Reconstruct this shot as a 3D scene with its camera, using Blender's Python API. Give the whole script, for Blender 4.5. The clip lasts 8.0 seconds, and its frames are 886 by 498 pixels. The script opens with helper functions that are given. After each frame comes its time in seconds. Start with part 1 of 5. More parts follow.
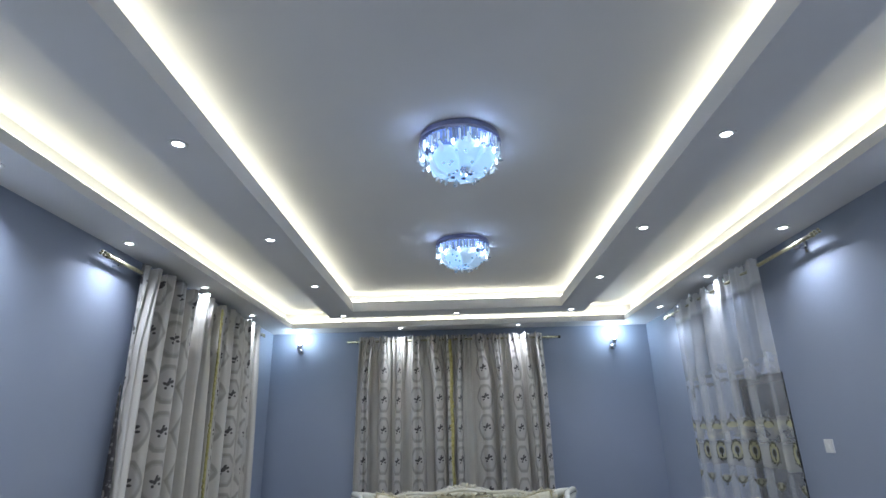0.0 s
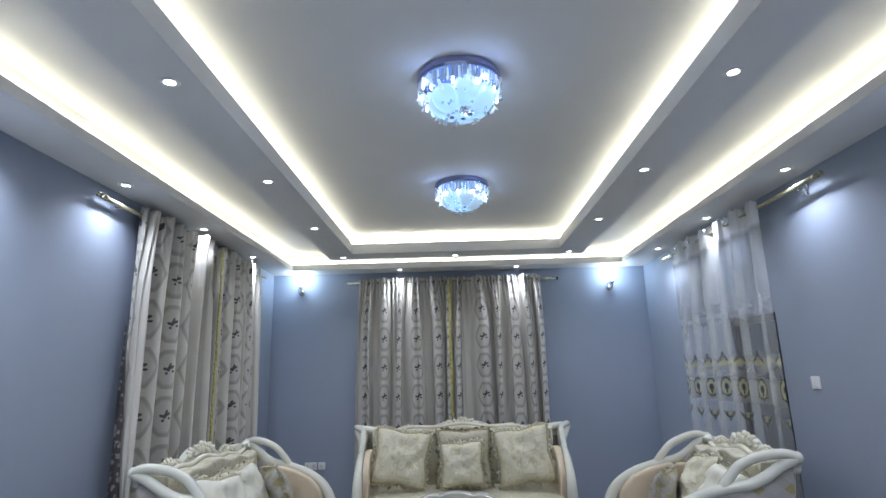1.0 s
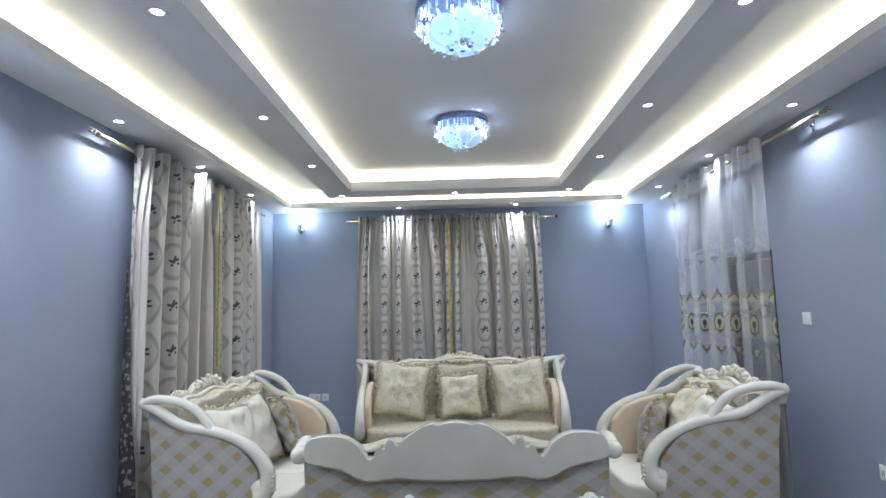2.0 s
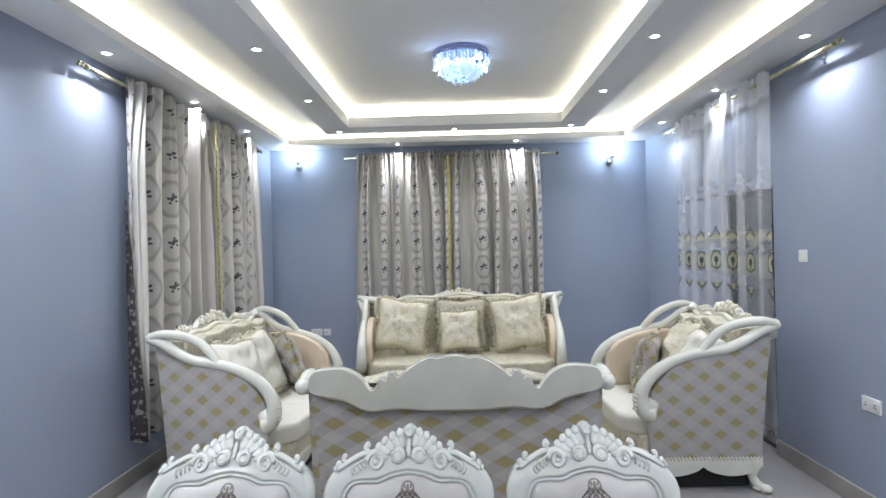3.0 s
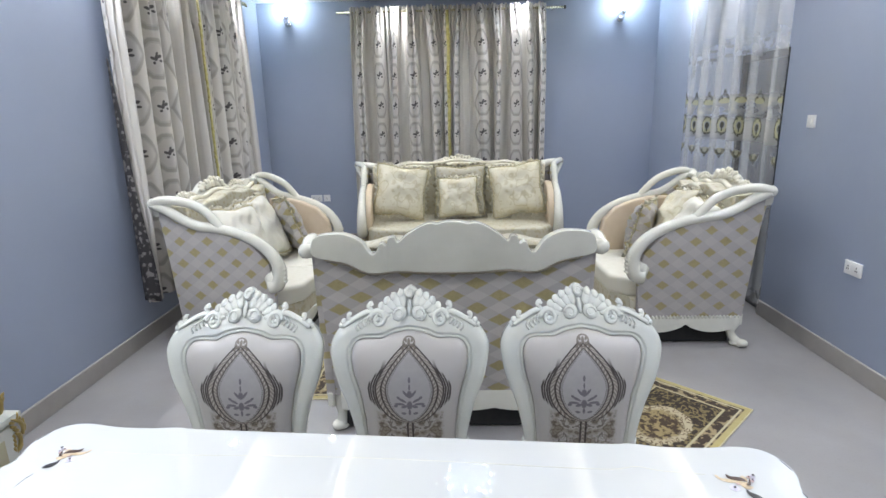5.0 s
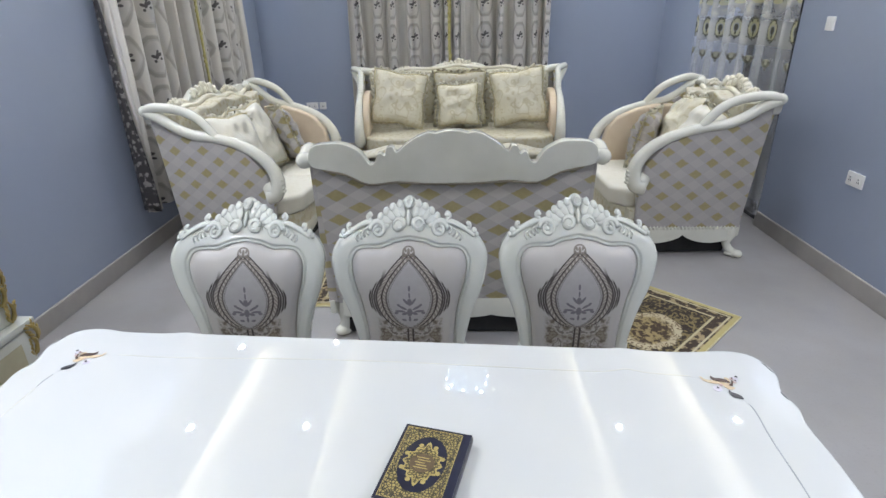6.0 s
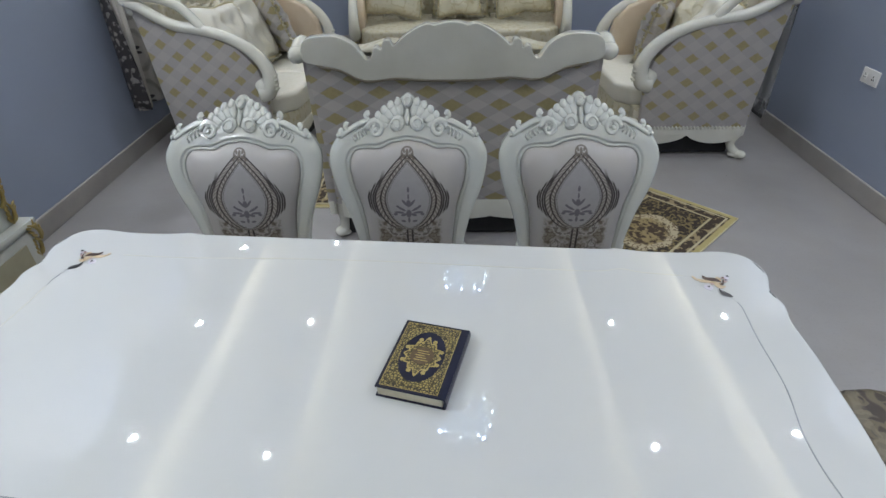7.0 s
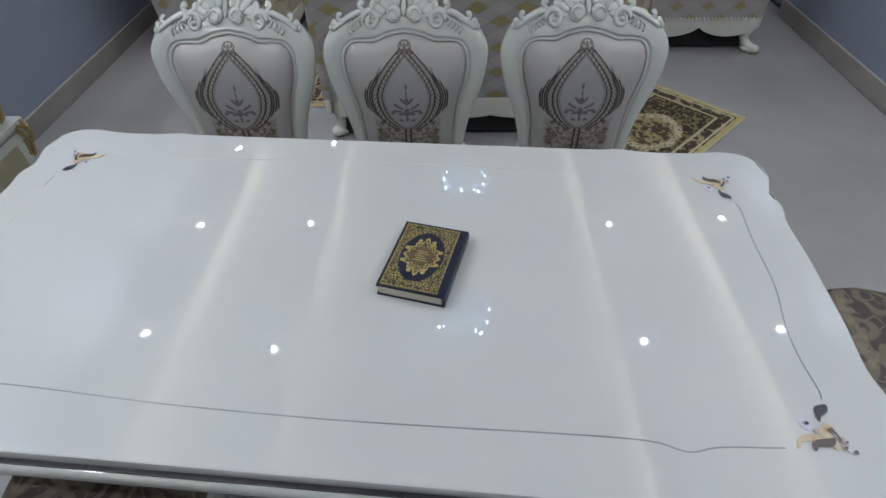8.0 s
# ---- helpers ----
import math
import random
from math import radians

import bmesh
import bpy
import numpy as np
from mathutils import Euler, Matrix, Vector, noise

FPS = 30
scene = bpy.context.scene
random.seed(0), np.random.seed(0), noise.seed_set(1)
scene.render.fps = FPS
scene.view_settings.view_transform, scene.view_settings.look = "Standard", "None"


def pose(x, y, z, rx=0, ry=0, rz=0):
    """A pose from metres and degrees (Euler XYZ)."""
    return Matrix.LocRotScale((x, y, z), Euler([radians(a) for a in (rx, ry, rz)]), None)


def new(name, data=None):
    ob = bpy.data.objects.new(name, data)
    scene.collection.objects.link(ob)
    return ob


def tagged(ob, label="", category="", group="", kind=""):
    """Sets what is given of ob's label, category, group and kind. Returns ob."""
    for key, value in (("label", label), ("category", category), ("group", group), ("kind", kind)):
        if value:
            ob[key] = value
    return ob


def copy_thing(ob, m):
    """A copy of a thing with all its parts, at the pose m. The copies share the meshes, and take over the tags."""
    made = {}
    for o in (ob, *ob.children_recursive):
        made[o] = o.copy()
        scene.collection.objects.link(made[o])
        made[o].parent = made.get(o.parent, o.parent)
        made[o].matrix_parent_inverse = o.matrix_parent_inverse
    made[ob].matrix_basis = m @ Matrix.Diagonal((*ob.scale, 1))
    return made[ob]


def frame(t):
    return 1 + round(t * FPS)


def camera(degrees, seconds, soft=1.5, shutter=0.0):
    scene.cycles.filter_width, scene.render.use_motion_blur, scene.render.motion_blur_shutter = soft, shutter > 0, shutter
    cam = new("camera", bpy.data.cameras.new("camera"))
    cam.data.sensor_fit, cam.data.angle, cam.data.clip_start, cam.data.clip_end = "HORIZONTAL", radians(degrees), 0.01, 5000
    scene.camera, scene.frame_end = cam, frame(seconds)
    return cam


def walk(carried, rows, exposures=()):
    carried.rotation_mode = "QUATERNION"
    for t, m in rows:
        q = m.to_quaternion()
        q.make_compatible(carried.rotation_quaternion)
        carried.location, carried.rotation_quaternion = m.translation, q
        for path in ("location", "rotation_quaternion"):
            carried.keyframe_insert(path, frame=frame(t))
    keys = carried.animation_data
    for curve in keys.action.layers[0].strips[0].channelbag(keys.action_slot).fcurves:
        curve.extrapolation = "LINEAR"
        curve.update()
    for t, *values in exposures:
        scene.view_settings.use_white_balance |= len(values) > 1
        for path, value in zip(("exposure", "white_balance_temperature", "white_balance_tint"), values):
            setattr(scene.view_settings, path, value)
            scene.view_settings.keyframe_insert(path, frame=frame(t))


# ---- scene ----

cam = camera(78.2, 8.0)
EYE_Z = 1.664


def aim(t, yaw, pitch, roll):
    """A row of the walk: the camera stands over the dining table and tips down."""
    return t, pose(0, 0, EYE_Z, 90 + pitch, 0, yaw) @ pose(0, 0, 0, 0, 0, roll)


PATH = [
    aim(0.0, 1.11, 18.97, -1.40),
    aim(0.5, 1.13, 16.06, -1.38),
    aim(1.0, 1.17, 12.89, -1.37),
    aim(1.5, 1.20, 9.64, -1.36),
    aim(3.0, 1.32, -0.16, -1.34),
    aim(3.5, 1.36, -3.42, -1.34),
    aim(4.0, 1.41, -6.66, -1.34),
    aim(4.5, 1.46, -10.14, -1.31),
    aim(6.0, 1.66, -23.50, -1.21),
    aim(6.5, 1.72, -28.65, -1.20),
    aim(7.0, 1.80, -33.85, -1.22),
    aim(7.5, 1.87, -39.14, -1.25),
    aim(8.0, 1.97, -44.18, -1.35),
]
EXPOSURES = [(0.0, -0.75, 6100, 10), (1.0, -0.58, 6150, 10), (1.5, -0.46, 6200, 10), (3.0, 0.0, 6450, 11), (4.5, 0.08, 6550, 11), (6.0, -0.13, 6570, 11), (6.5, -0.42, 6580, 10), (7.0, -0.68, 6550, 9), (8.0, -0.95, 6500, 9)]
walk(cam, PATH, EXPOSURES)

# ---- light ----
world = bpy.data.worlds.new("night")
world.use_nodes = True
world.node_tree.nodes["Background"].inputs[0].default_value = (0.02, 0.025, 0.04, 1)
world.node_tree.nodes["Background"].inputs[1].default_value = 0.2
scene.world = world

COVE_POWER = 14.5
SPOT_POWER = 36.0
SCONCE_POWER = 11.0
COOL = (0.845, 0.892, 0.99)
WARM = (1.0, 0.925, 0.70)

# the room, in metres
X0, X1 = -2.384, 2.462
Y0, Y1 = -2.2, 7.05
SOFFIT = 2.976
RECESS = 3.20
CROWN = 3.20


# ---- small tools ----
def put(bm, mat, smooth=False, name="mesh"):
    data = bpy.data.meshes.new(name)
    bmesh.ops.recalc_face_normals(bm, faces=bm.faces[:])
    bm.to_mesh(data)
    bm.free()
    if smooth:
        for p in data.polygons:
            p.use_smooth = True
    if mat:
        data.materials.append(mat)
    return data


def part(name, bm, mat, parent=None, label="", smooth=False, auto=0.0):
    """One mesh object, under a thing or under a part."""
    data = put(bm, mat, smooth or auto > 0, name)
    if auto:
        data.set_sharp_from_angle(angle=radians(auto))
    ob = new(name, data)
    if parent:
        ob.parent = parent
    if label:
        ob["label"] = label
    return ob


def thing(name, label, category, m=None, group=""):
    ob = new(name)
    ob.empty_display_size = 0.1
    if m is not None:
        ob.matrix_basis = m
    return tagged(ob, label, category, group)


def join(*bms):
    out = bmesh.new()
    for b in bms:
        data = bpy.data.meshes.new("tmp")
        b.to_mesh(data)
        b.free()
        out.from_mesh(data)
        bpy.data.meshes.remove(data)
    return out


def box(x0, x1, y0, y1, z0, z1, bevel=0.0, segs=2):
    bm = bmesh.new()
    bmesh.ops.create_cube(bm, size=1)
    bmesh.ops.scale(bm, vec=(x1 - x0, y1 - y0, z1 - z0), verts=bm.verts)
    bmesh.ops.translate(bm, vec=((x0 + x1) / 2, (y0 + y1) / 2, (z0 + z1) / 2), verts=bm.verts)
    if bevel:
        bmesh.ops.bevel(bm, geom=bm.edges[:], offset=bevel, segments=segs, profile=0.6, affect="EDGES")
    return bm


def moved(bm, m):
    bmesh.ops.transform(bm, matrix=m, verts=bm.verts)
    return bm


def spline(points, n=6, closed=False):
    """A smooth line through the points."""
    pts = [Vector(p) for p in points]
    out, k = [], len(pts)
    for i in range(k if closed else k - 1):
        if closed:
            a, b, c, d = pts[i - 1], pts[i], pts[(i + 1) % k], pts[(i + 2) % k]
        else:
            a, b, c, d = pts[max(i - 1, 0)], pts[i], pts[i + 1], pts[min(i + 2, k - 1)]
        for j in range(n):
            t = j / n
            out.append(0.5 * (2 * b + (c - a) * t + (2 * a - 5 * b + 4 * c - d) * t * t + (3 * b - a - 3 * c + d) * t ** 3))
    if not closed:
        out.append(pts[-1])
    return out


def tube(points, radii, sides=10, closed=False, flat=1.0, up=(0, 0, 1)):
    """A round bar along a line; radii is one number or one for each point; flat squeezes it along the second axis."""
    bm = bmesh.new()
    pts = [Vector(p) for p in points]
    k = len(pts)
    rings, prev = [], None
    for i, p in enumerate(pts):
        if closed:
            d = pts[(i + 1) % k] - pts[i - 1]
        else:
            d = pts[min(i + 1, k - 1)] - pts[max(i - 1, 0)]
        d.normalize()
        a = Vector(up) if prev is None else prev
        a = a - d * a.dot(d)
        if a.length < 1e-4:
            a = d.orthogonal()
        a.normalize()
        prev = a
        b = d.cross(a)
        r = radii if isinstance(radii, (int, float)) else radii[min(int(i * len(radii) / k), len(radii) - 1)]
        rings.append([bm.verts.new(p + a * math.cos(2 * math.pi * s / sides) * r + b * math.sin(2 * math.pi * s / sides) * r * flat) for s in range(sides)])
    for i in range(k if closed else k - 1):
        u, v = rings[i], rings[(i + 1) % k]
        for s in range(sides):
            bm.faces.new((u[s], u[(s + 1) % sides], v[(s + 1) % sides], v[s]))
    if not closed:
        bm.faces.new(rings[0][::-1])
        bm.faces.new(rings[-1])
    return bm


def lathe(profile, sides=24):
    """A turned body about z from (radius, height) pairs."""
    bm = bmesh.new()
    rings = []
    for r, z in profile:
        rings.append([bm.verts.new((r * math.cos(2 * math.pi * s / sides), r * math.sin(2 * math.pi * s / sides), z)) for s in range(sides)])
    for u, v in zip(rings, rings[1:]):
        for s in range(sides):
            bm.faces.new((u[s], u[(s + 1) % sides], v[(s + 1) % sides], v[s]))
    bm.faces.new(rings[0][::-1])
    bm.faces.new(rings[-1])
    bmesh.ops.remove_doubles(bm, verts=bm.verts, dist=1e-5)
    return bm


def slab(outline, depth, axis="y", bevel=0.0, segs=2):
    """A plate cut along an outline of (u, v) pairs. axis y: u is x and v is z; axis x: u is y and v is z; axis z: u is x and v is y."""
    bm = bmesh.new()
    if axis == "y":
        at = [(p[0], 0, p[1]) for p in outline]
        way = Vector((0, depth, 0))
    elif axis == "x":
        at = [(0, p[0], p[1]) for p in outline]
        way = Vector((depth, 0, 0))
    else:
        at = [(p[0], p[1], 0) for p in outline]
        way = Vector((0, 0, depth))
    low = [bm.verts.new(p) for p in at]
    high = [bm.verts.new(Vector(p) + way) for p in at]
    a, b = bm.faces.new(low), bm.faces.new(high[::-1])
    k = len(at)
    for i in range(k):
        bm.faces.new((low[i], high[i], high[(i + 1) % k], low[(i + 1) % k]))
    bmesh.ops.recalc_face_normals(bm, faces=bm.faces[:])
    if bevel:
        rim = list({e for f in (a, b) for e in f.edges})
        bmesh.ops.bevel(bm, geom=rim, offset=bevel, segments=segs, profile=0.6, affect="EDGES", clamp_overlap=True)
    return bm


def blob(x, y, z, rx, ry, rz, sub=2):
    bm = bmesh.new()
    bmesh.ops.create_icosphere(bm, subdivisions=sub, radius=1)
    return moved(bm, Matrix.Translation((x, y, z)) @ Matrix.Diagonal((rx, ry, rz, 1)))


def flip2(points):
    """An outline given for x >= 0 from top to bottom, mirrored into a closed one."""
    left = [(-p[0], p[1]) for p in reversed(points) if abs(p[0]) > 1e-6]
    return list(points) + left


# ---- materials ----
class Tree:
    """Short writing for shader arithmetic."""

    def __init__(self, name, rough=0.5, metal=0.0, coat=0.0, spec=0.5):
        self.mat = bpy.data.materials.new(name)
        self.mat.use_nodes = True
        self.nt = self.mat.node_tree
        self.b = self.nt.nodes["Principled BSDF"]
        self.b.inputs["Roughness"].default_value = rough
        self.b.inputs["Metallic"].default_value = metal
        self.b.inputs["Coat Weight"].default_value = coat
        self.b.inputs["Specular IOR Level"].default_value = spec
        self.b.inputs["Coat Roughness"].default_value = 0.05

    def link(self, value, socket):
        if isinstance(value, bpy.types.NodeSocket):
            self.nt.links.new(value, socket)
        else:
            socket.default_value = value

    def m(self, op, a, b=0.0, c=0.0):
        n = self.nt.nodes.new("ShaderNodeMath")
        n.operation = op
        for s, v in zip(n.inputs, (a, b, c)):
            self.link(v, s)
        return n.outputs[0]

    def coords(self, kind="Object"):
        n = self.nt.nodes.new("ShaderNodeTexCoord")
        s = self.nt.nodes.new("ShaderNodeSeparateXYZ")
        self.nt.links.new(n.outputs[kind], s.inputs[0])
        return n.outputs[kind], s.outputs[0], s.outputs[1], s.outputs[2]

    def noise(self, vec, scale, detail=4.0, rough=0.55):
        n = self.nt.nodes.new("ShaderNodeTexNoise")
        self.link(vec, n.inputs["Vector"])
        n.inputs["Scale"].default_value, n.inputs["Detail"].default_value, n.inputs["Roughness"].default_value = scale, detail, rough
        return n.outputs["Fac"]

    def mix(self, fac, a, b):
        n = self.nt.nodes.new("ShaderNodeMix")
        n.data_type = "RGBA"
        self.link(fac, n.inputs[0])
        for s, v in ((n.inputs[6], a), (n.inputs[7], b)):
            self.link((*v, 1) if isinstance(v, tuple) else v, s)
        return n.outputs[2]

    def ramp(self, x, lo, hi):
        """0 below lo, 1 above hi."""
        n = self.nt.nodes.new("ShaderNodeMapRange")
        self.link(x, n.inputs[0])
        n.inputs[1].default_value, n.inputs[2].default_value = lo, hi
        return n.outputs[0]

    def contour(self, vec, scale, width, detail=1.5):
        """Curling lines of equal height in a noise field."""
        n = self.noise(vec, scale, detail)
        k = self.tri(self.m("MULTIPLY", n, 5.0))
        return self.ramp(k, width, width * 0.5)

    def tri(self, x):
        """The distance from the nearest whole number."""
        return self.m("ABSOLUTE", self.m("SUBTRACT", self.m("FRACT", self.m("ADD", x, 0.5)), 0.5))

    def bump(self, height, strength, distance=0.01):
        n = self.nt.nodes.new("ShaderNodeBump")
        n.inputs["Strength"].default_value, n.inputs["Distance"].default_value = strength, distance
        self.link(height, n.inputs["Height"])
        self.nt.links.new(n.outputs[0], self.b.inputs["Normal"])

    def done(self, colour, rough=None):
        self.link((*colour, 1) if isinstance(colour, tuple) else colour, self.b.inputs["Base Color"])
        if rough is not None:
            self.link(rough, self.b.inputs["Roughness"])
        return self.mat


def painted(name, c1, c2, rough, scale=3.0, bump=0.06, grain=160.0, coat=0.0):
    t = Tree(name, rough, coat=coat)
    v = t.coords()[0]
    t.bump(t.noise(v, grain, 3), bump, 0.004)
    big = t.ramp(t.noise(v, scale, 5), 0.3, 0.7)
    r = t.m("MULTIPLY_ADD", t.noise(v, scale * 6, 3), 0.16, rough - 0.08)
    return t.done(t.mix(big, c1, c2), r)


def glowing(name, colour, strength):
    mat = bpy.data.materials.new(name)
    mat.use_nodes = True
    b = mat.node_tree.nodes["Principled BSDF"]
    b.inputs["Base Color"].default_value = (0.8, 0.8, 0.8, 1)
    b.inputs["Emission Color"].default_value = (*colour, 1)
    b.inputs["Emission Strength"].default_value = strength
    return mat


WALL = painted("wall_paint", (0.300, 0.345, 0.440), (0.315, 0.360, 0.456), 0.55, 1.5, 0.08, 220)
PLASTER = painted("ceiling_paint", (0.74, 0.74, 0.74), (0.78, 0.78, 0.775), 0.75, 1.2, 0.05, 200)


def screed():
    """Polished pale screed: broad clouding, finer blotches, scuffs in the gloss."""
    t = Tree("floor_screed", 0.3)
    v = t.coords()[0]
    cloud, blotch = t.ramp(t.noise(v, 1.1, 4), 0.3, 0.7), t.ramp(t.noise(v, 5.0, 5, 0.65), 0.35, 0.7)
    col = t.mix(cloud, (0.245, 0.237, 0.233), (0.323, 0.313, 0.308))
    col = t.mix(t.m("MULTIPLY", blotch, 0.35), col, (0.275, 0.255, 0.225))
    col = t.mix(t.m("MULTIPLY", t.ramp(t.noise(v, 70, 3), 0.55, 0.7), 0.18), col, (0.20, 0.19, 0.185))
    t.bump(t.noise(v, 240, 3), 0.015, 0.003)
    return t.done(col, t.m("MULTIPLY_ADD", t.noise(v, 7, 4), 0.22, 0.22))


FLOOR = screed()
SKIRT = painted("skirting_tile", (0.31, 0.29, 0.27), (0.38, 0.36, 0.335), 0.35, 4, 0.03, 60)
LACQUER = painted("ivory_lacquer", (0.615, 0.61, 0.53), (0.685, 0.68, 0.60), 0.16, 5, 0.015, 40, 0.6)
WHITE_LACQUER = painted("white_lacquer", (0.525, 0.543, 0.495), (0.59, 0.604, 0.555), 0.13, 5, 0.01, 40, 0.6)
PLASTIC = painted("white_plastic", (0.78, 0.78, 0.76), (0.8, 0.8, 0.78), 0.3, 8, 0.01)
COVE = glowing("cove_led", WARM, COVE_POWER)
LENS = glowing("downlight_lens", (0.9, 0.95, 1.0), 30.0)


# ---- the room ----
def structure(name, bm, mat, label, category):
    return tagged(part(name, bm, mat), label, category, kind="structure")


T = 0.2
structure("floor", box(X0 - T, X1 + T, Y0 - T, Y1 + T, -0.12, 0), FLOOR, "pale grey polished screed floor", "floor")
structure("wall_west", box(X0 - T, X0, Y0 - T, Y1 + T, 0, 3.5), WALL, "blue-grey painted plaster wall", "wall")
structure("wall_east", join(box(X1, X1 + T, Y0 - T, 4.273, 0, 3.5), box(X1, X1 + T, 5.06, Y1 + T, 0, 3.5), box(X1, X1 + T, 4.273, 5.06, 2.08, 3.5)), WALL, "blue-grey painted plaster wall", "wall")
structure("wall_north", box(X0, X1, Y1, Y1 + T, 0, 3.5), WALL, "blue-grey painted plaster wall behind the sofa", "wall")
structure("wall_south", box(X0, X1, Y0 - T, Y0, 0, 3.5), WALL, "blue-grey painted plaster wall", "wall")


def frame_of(x0, x1, y0, y1, u0, u1, v0, v1, z0, z1, bevel=0.0):
    """A flat rectangular ring: outer x0 x1 y0 y1, inner u0 u1 v0 v1."""
    return join(box(x0, u0, y0, y1, z0, z1), box(u1, x1, y0, y1, z0, z1), box(u0, u1, y0, v0, z0, z1), box(u0, u1, v1, y1, z0, z1))


# outer soffit with its lip, the recess above it, the hanging ring with its lip, the crown
LX0, LX1, LY0, LY1 = -2.042, 2.099, -1.8, 6.731       # lip of the outer soffit
OX0, OX1, OY0, OY1 = -1.427, 1.466, -1.2, 6.139       # ring, outside
IX0, IX1, IY0, IY1 = -1.120, 1.159, -0.9, 5.845       # ring, inside
LIP1, LIP2, SH = 3.043, 3.082, 0.13
ceil = join(
    frame_of(X0, X1, Y0, Y1, LX0, LX1, LY0, LY1, SOFFIT, SOFFIT + 0.03),
    frame_of(LX0 - 0.02, LX1 + 0.02, LY0 - 0.02, LY1 + 0.02, LX0, LX1, LY0, LY1, SOFFIT + 0.03, LIP1),
    frame_of(X0, X1, Y0, Y1, LX0 - SH, LX1 + SH, LY0 - SH, LY1 + SH, SOFFIT + 0.03, 3.45),
    frame_of(LX0 - SH, LX1 + SH, LY0 - SH, LY1 + SH, OX0 + 0.1, OX1 - 0.1, OY0 + 0.1, OY1 - 0.1, RECESS, 3.45),
    frame_of(OX0, OX1, OY0, OY1, IX0, IX1, IY0, IY1, SOFFIT, SOFFIT + 0.03),
    frame_of(OX0, OX1, OY0, OY1, OX0 + 0.1, OX1 - 0.1, OY0 + 0.1, OY1 - 0.1, SOFFIT + 0.03, RECESS),
    frame_of(IX0 - 0.02, IX1 + 0.02, IY0 - 0.02, IY1 + 0.02, IX0, IX1, IY0, IY1, SOFFIT + 0.03, LIP2),
    box(OX0 + 0.1, OX1 - 0.1, OY0 + 0.1, OY1 - 0.1, CROWN, 3.45),
)
structure("ceiling", ceil, PLASTER, "white stepped plasterboard ceiling with lit coves", "ceiling")


def strips(x0, x1, y0, y1, z, w=0.03):
    """Four glowing strips on the shelf behind a lip."""
    for a in (box(x0 - w, x0, y0, y1, z, z + 0.012), box(x1, x1 + w, y0, y1, z, z + 0.012),
              box(x0, x1, y0 - w, y0, z, z + 0.012), box(x0, x1, y1, y1 + w, z, z + 0.012)):
        tagged(part("led_strip", a, COVE), "warm white light strip lying in the ceiling cove", "light strip", "cove light strips")


strips(LX0 - 0.06, LX1 + 0.06, LY0 - 0.06, LY1 + 0.06, LIP1 + 0.030, 0.022)
strips(IX0 - 0.06, IX1 + 0.06, IY0 - 0.06, IY1 + 0.06, LIP2 + 0.026, 0.022)

structure("baseboard_west", box(X0, X0 + 0.018, Y0, Y1, 0, 0.125, 0.008), SKIRT, "grey-beige tile skirting along the wall", "baseboard")
structure("baseboard_east", join(box(X1 - 0.018, X1, Y0, 4.273, 0, 0.125, 0.008), box(X1 - 0.018, X1, 5.06, Y1, 0, 0.125, 0.008)), SKIRT, "grey-beige tile skirting along the wall", "baseboard")
structure("baseboard_north", box(X0 + 0.018, X1 - 0.018, Y1 - 0.018, Y1, 0, 0.125, 0.008), SKIRT, "grey-beige tile skirting along the wall", "baseboard")

# ---- downlights ----
def spot_data(power):
    s = bpy.data.lights.new("downlight", "SPOT")
    s.energy, s.color, s.spot_size, s.spot_blend, s.shadow_soft_size = power, COOL, radians(140), 1.0, 0.016
    return s


# the last two are boosted far above the rest to brighten the near walls
WALL_SPOT, RING_SPOT, NEAR_FILL, WEST_FILL = spot_data(SPOT_POWER * 1.3), spot_data(SPOT_POWER * 0.92), spot_data(SPOT_POWER * 3.5), spot_data(SPOT_POWER * 3.2)


def downlight(x, y, data, tilt=(0.0, 0.0)):
    d = thing("downlight", "round white recessed downlight, lit cool white", "downlight", pose(x, y, SOFFIT), "ceiling downlights")
    part("trim", lathe([(0.026, -0.001), (0.027, -0.004), (0.040, -0.005), (0.045, -0.0005)], 24), PLASTIC, d, smooth=True)
    part("lens", lathe([(0.0, -0.0035), (0.020, -0.0035), (0.026, -0.0010)], 20), LENS, d)
    lamp = new("bulb", data)
    lamp.parent = d
    lamp.location = (tilt[0], tilt[1], -0.02)
    return d


# lamps below y 2 are unseen and carry the rows on behind the camera
for y in (-1.3, -0.1, 1.1, 2.33, 3.493, 4.675, 5.87):
    downlight(-2.235, y, WEST_FILL if y < 2.5 else WALL_SPOT, (0.03, 0))
for y in (-1.3, -0.1, 1.15, 2.39, 3.58, 4.79, 6.02):
    downlight(2.285, y, NEAR_FILL if y < 2 else WALL_SPOT, (-0.02, 0))
for y in (-0.4, 0.9, 2.2, 3.51, 4.75, 6.04):
    downlight(-1.260, y, RING_SPOT)
for y in (-0.4, 0.95, 2.28, 3.50, 4.71, 6.02):
    downlight(1.298, y, RING_SPOT)
downlight(0.016, 6.05, RING_SPOT)
for x in (-0.70, 0.79):
    downlight(x, 6.84, RING_SPOT, (0, -0.03))

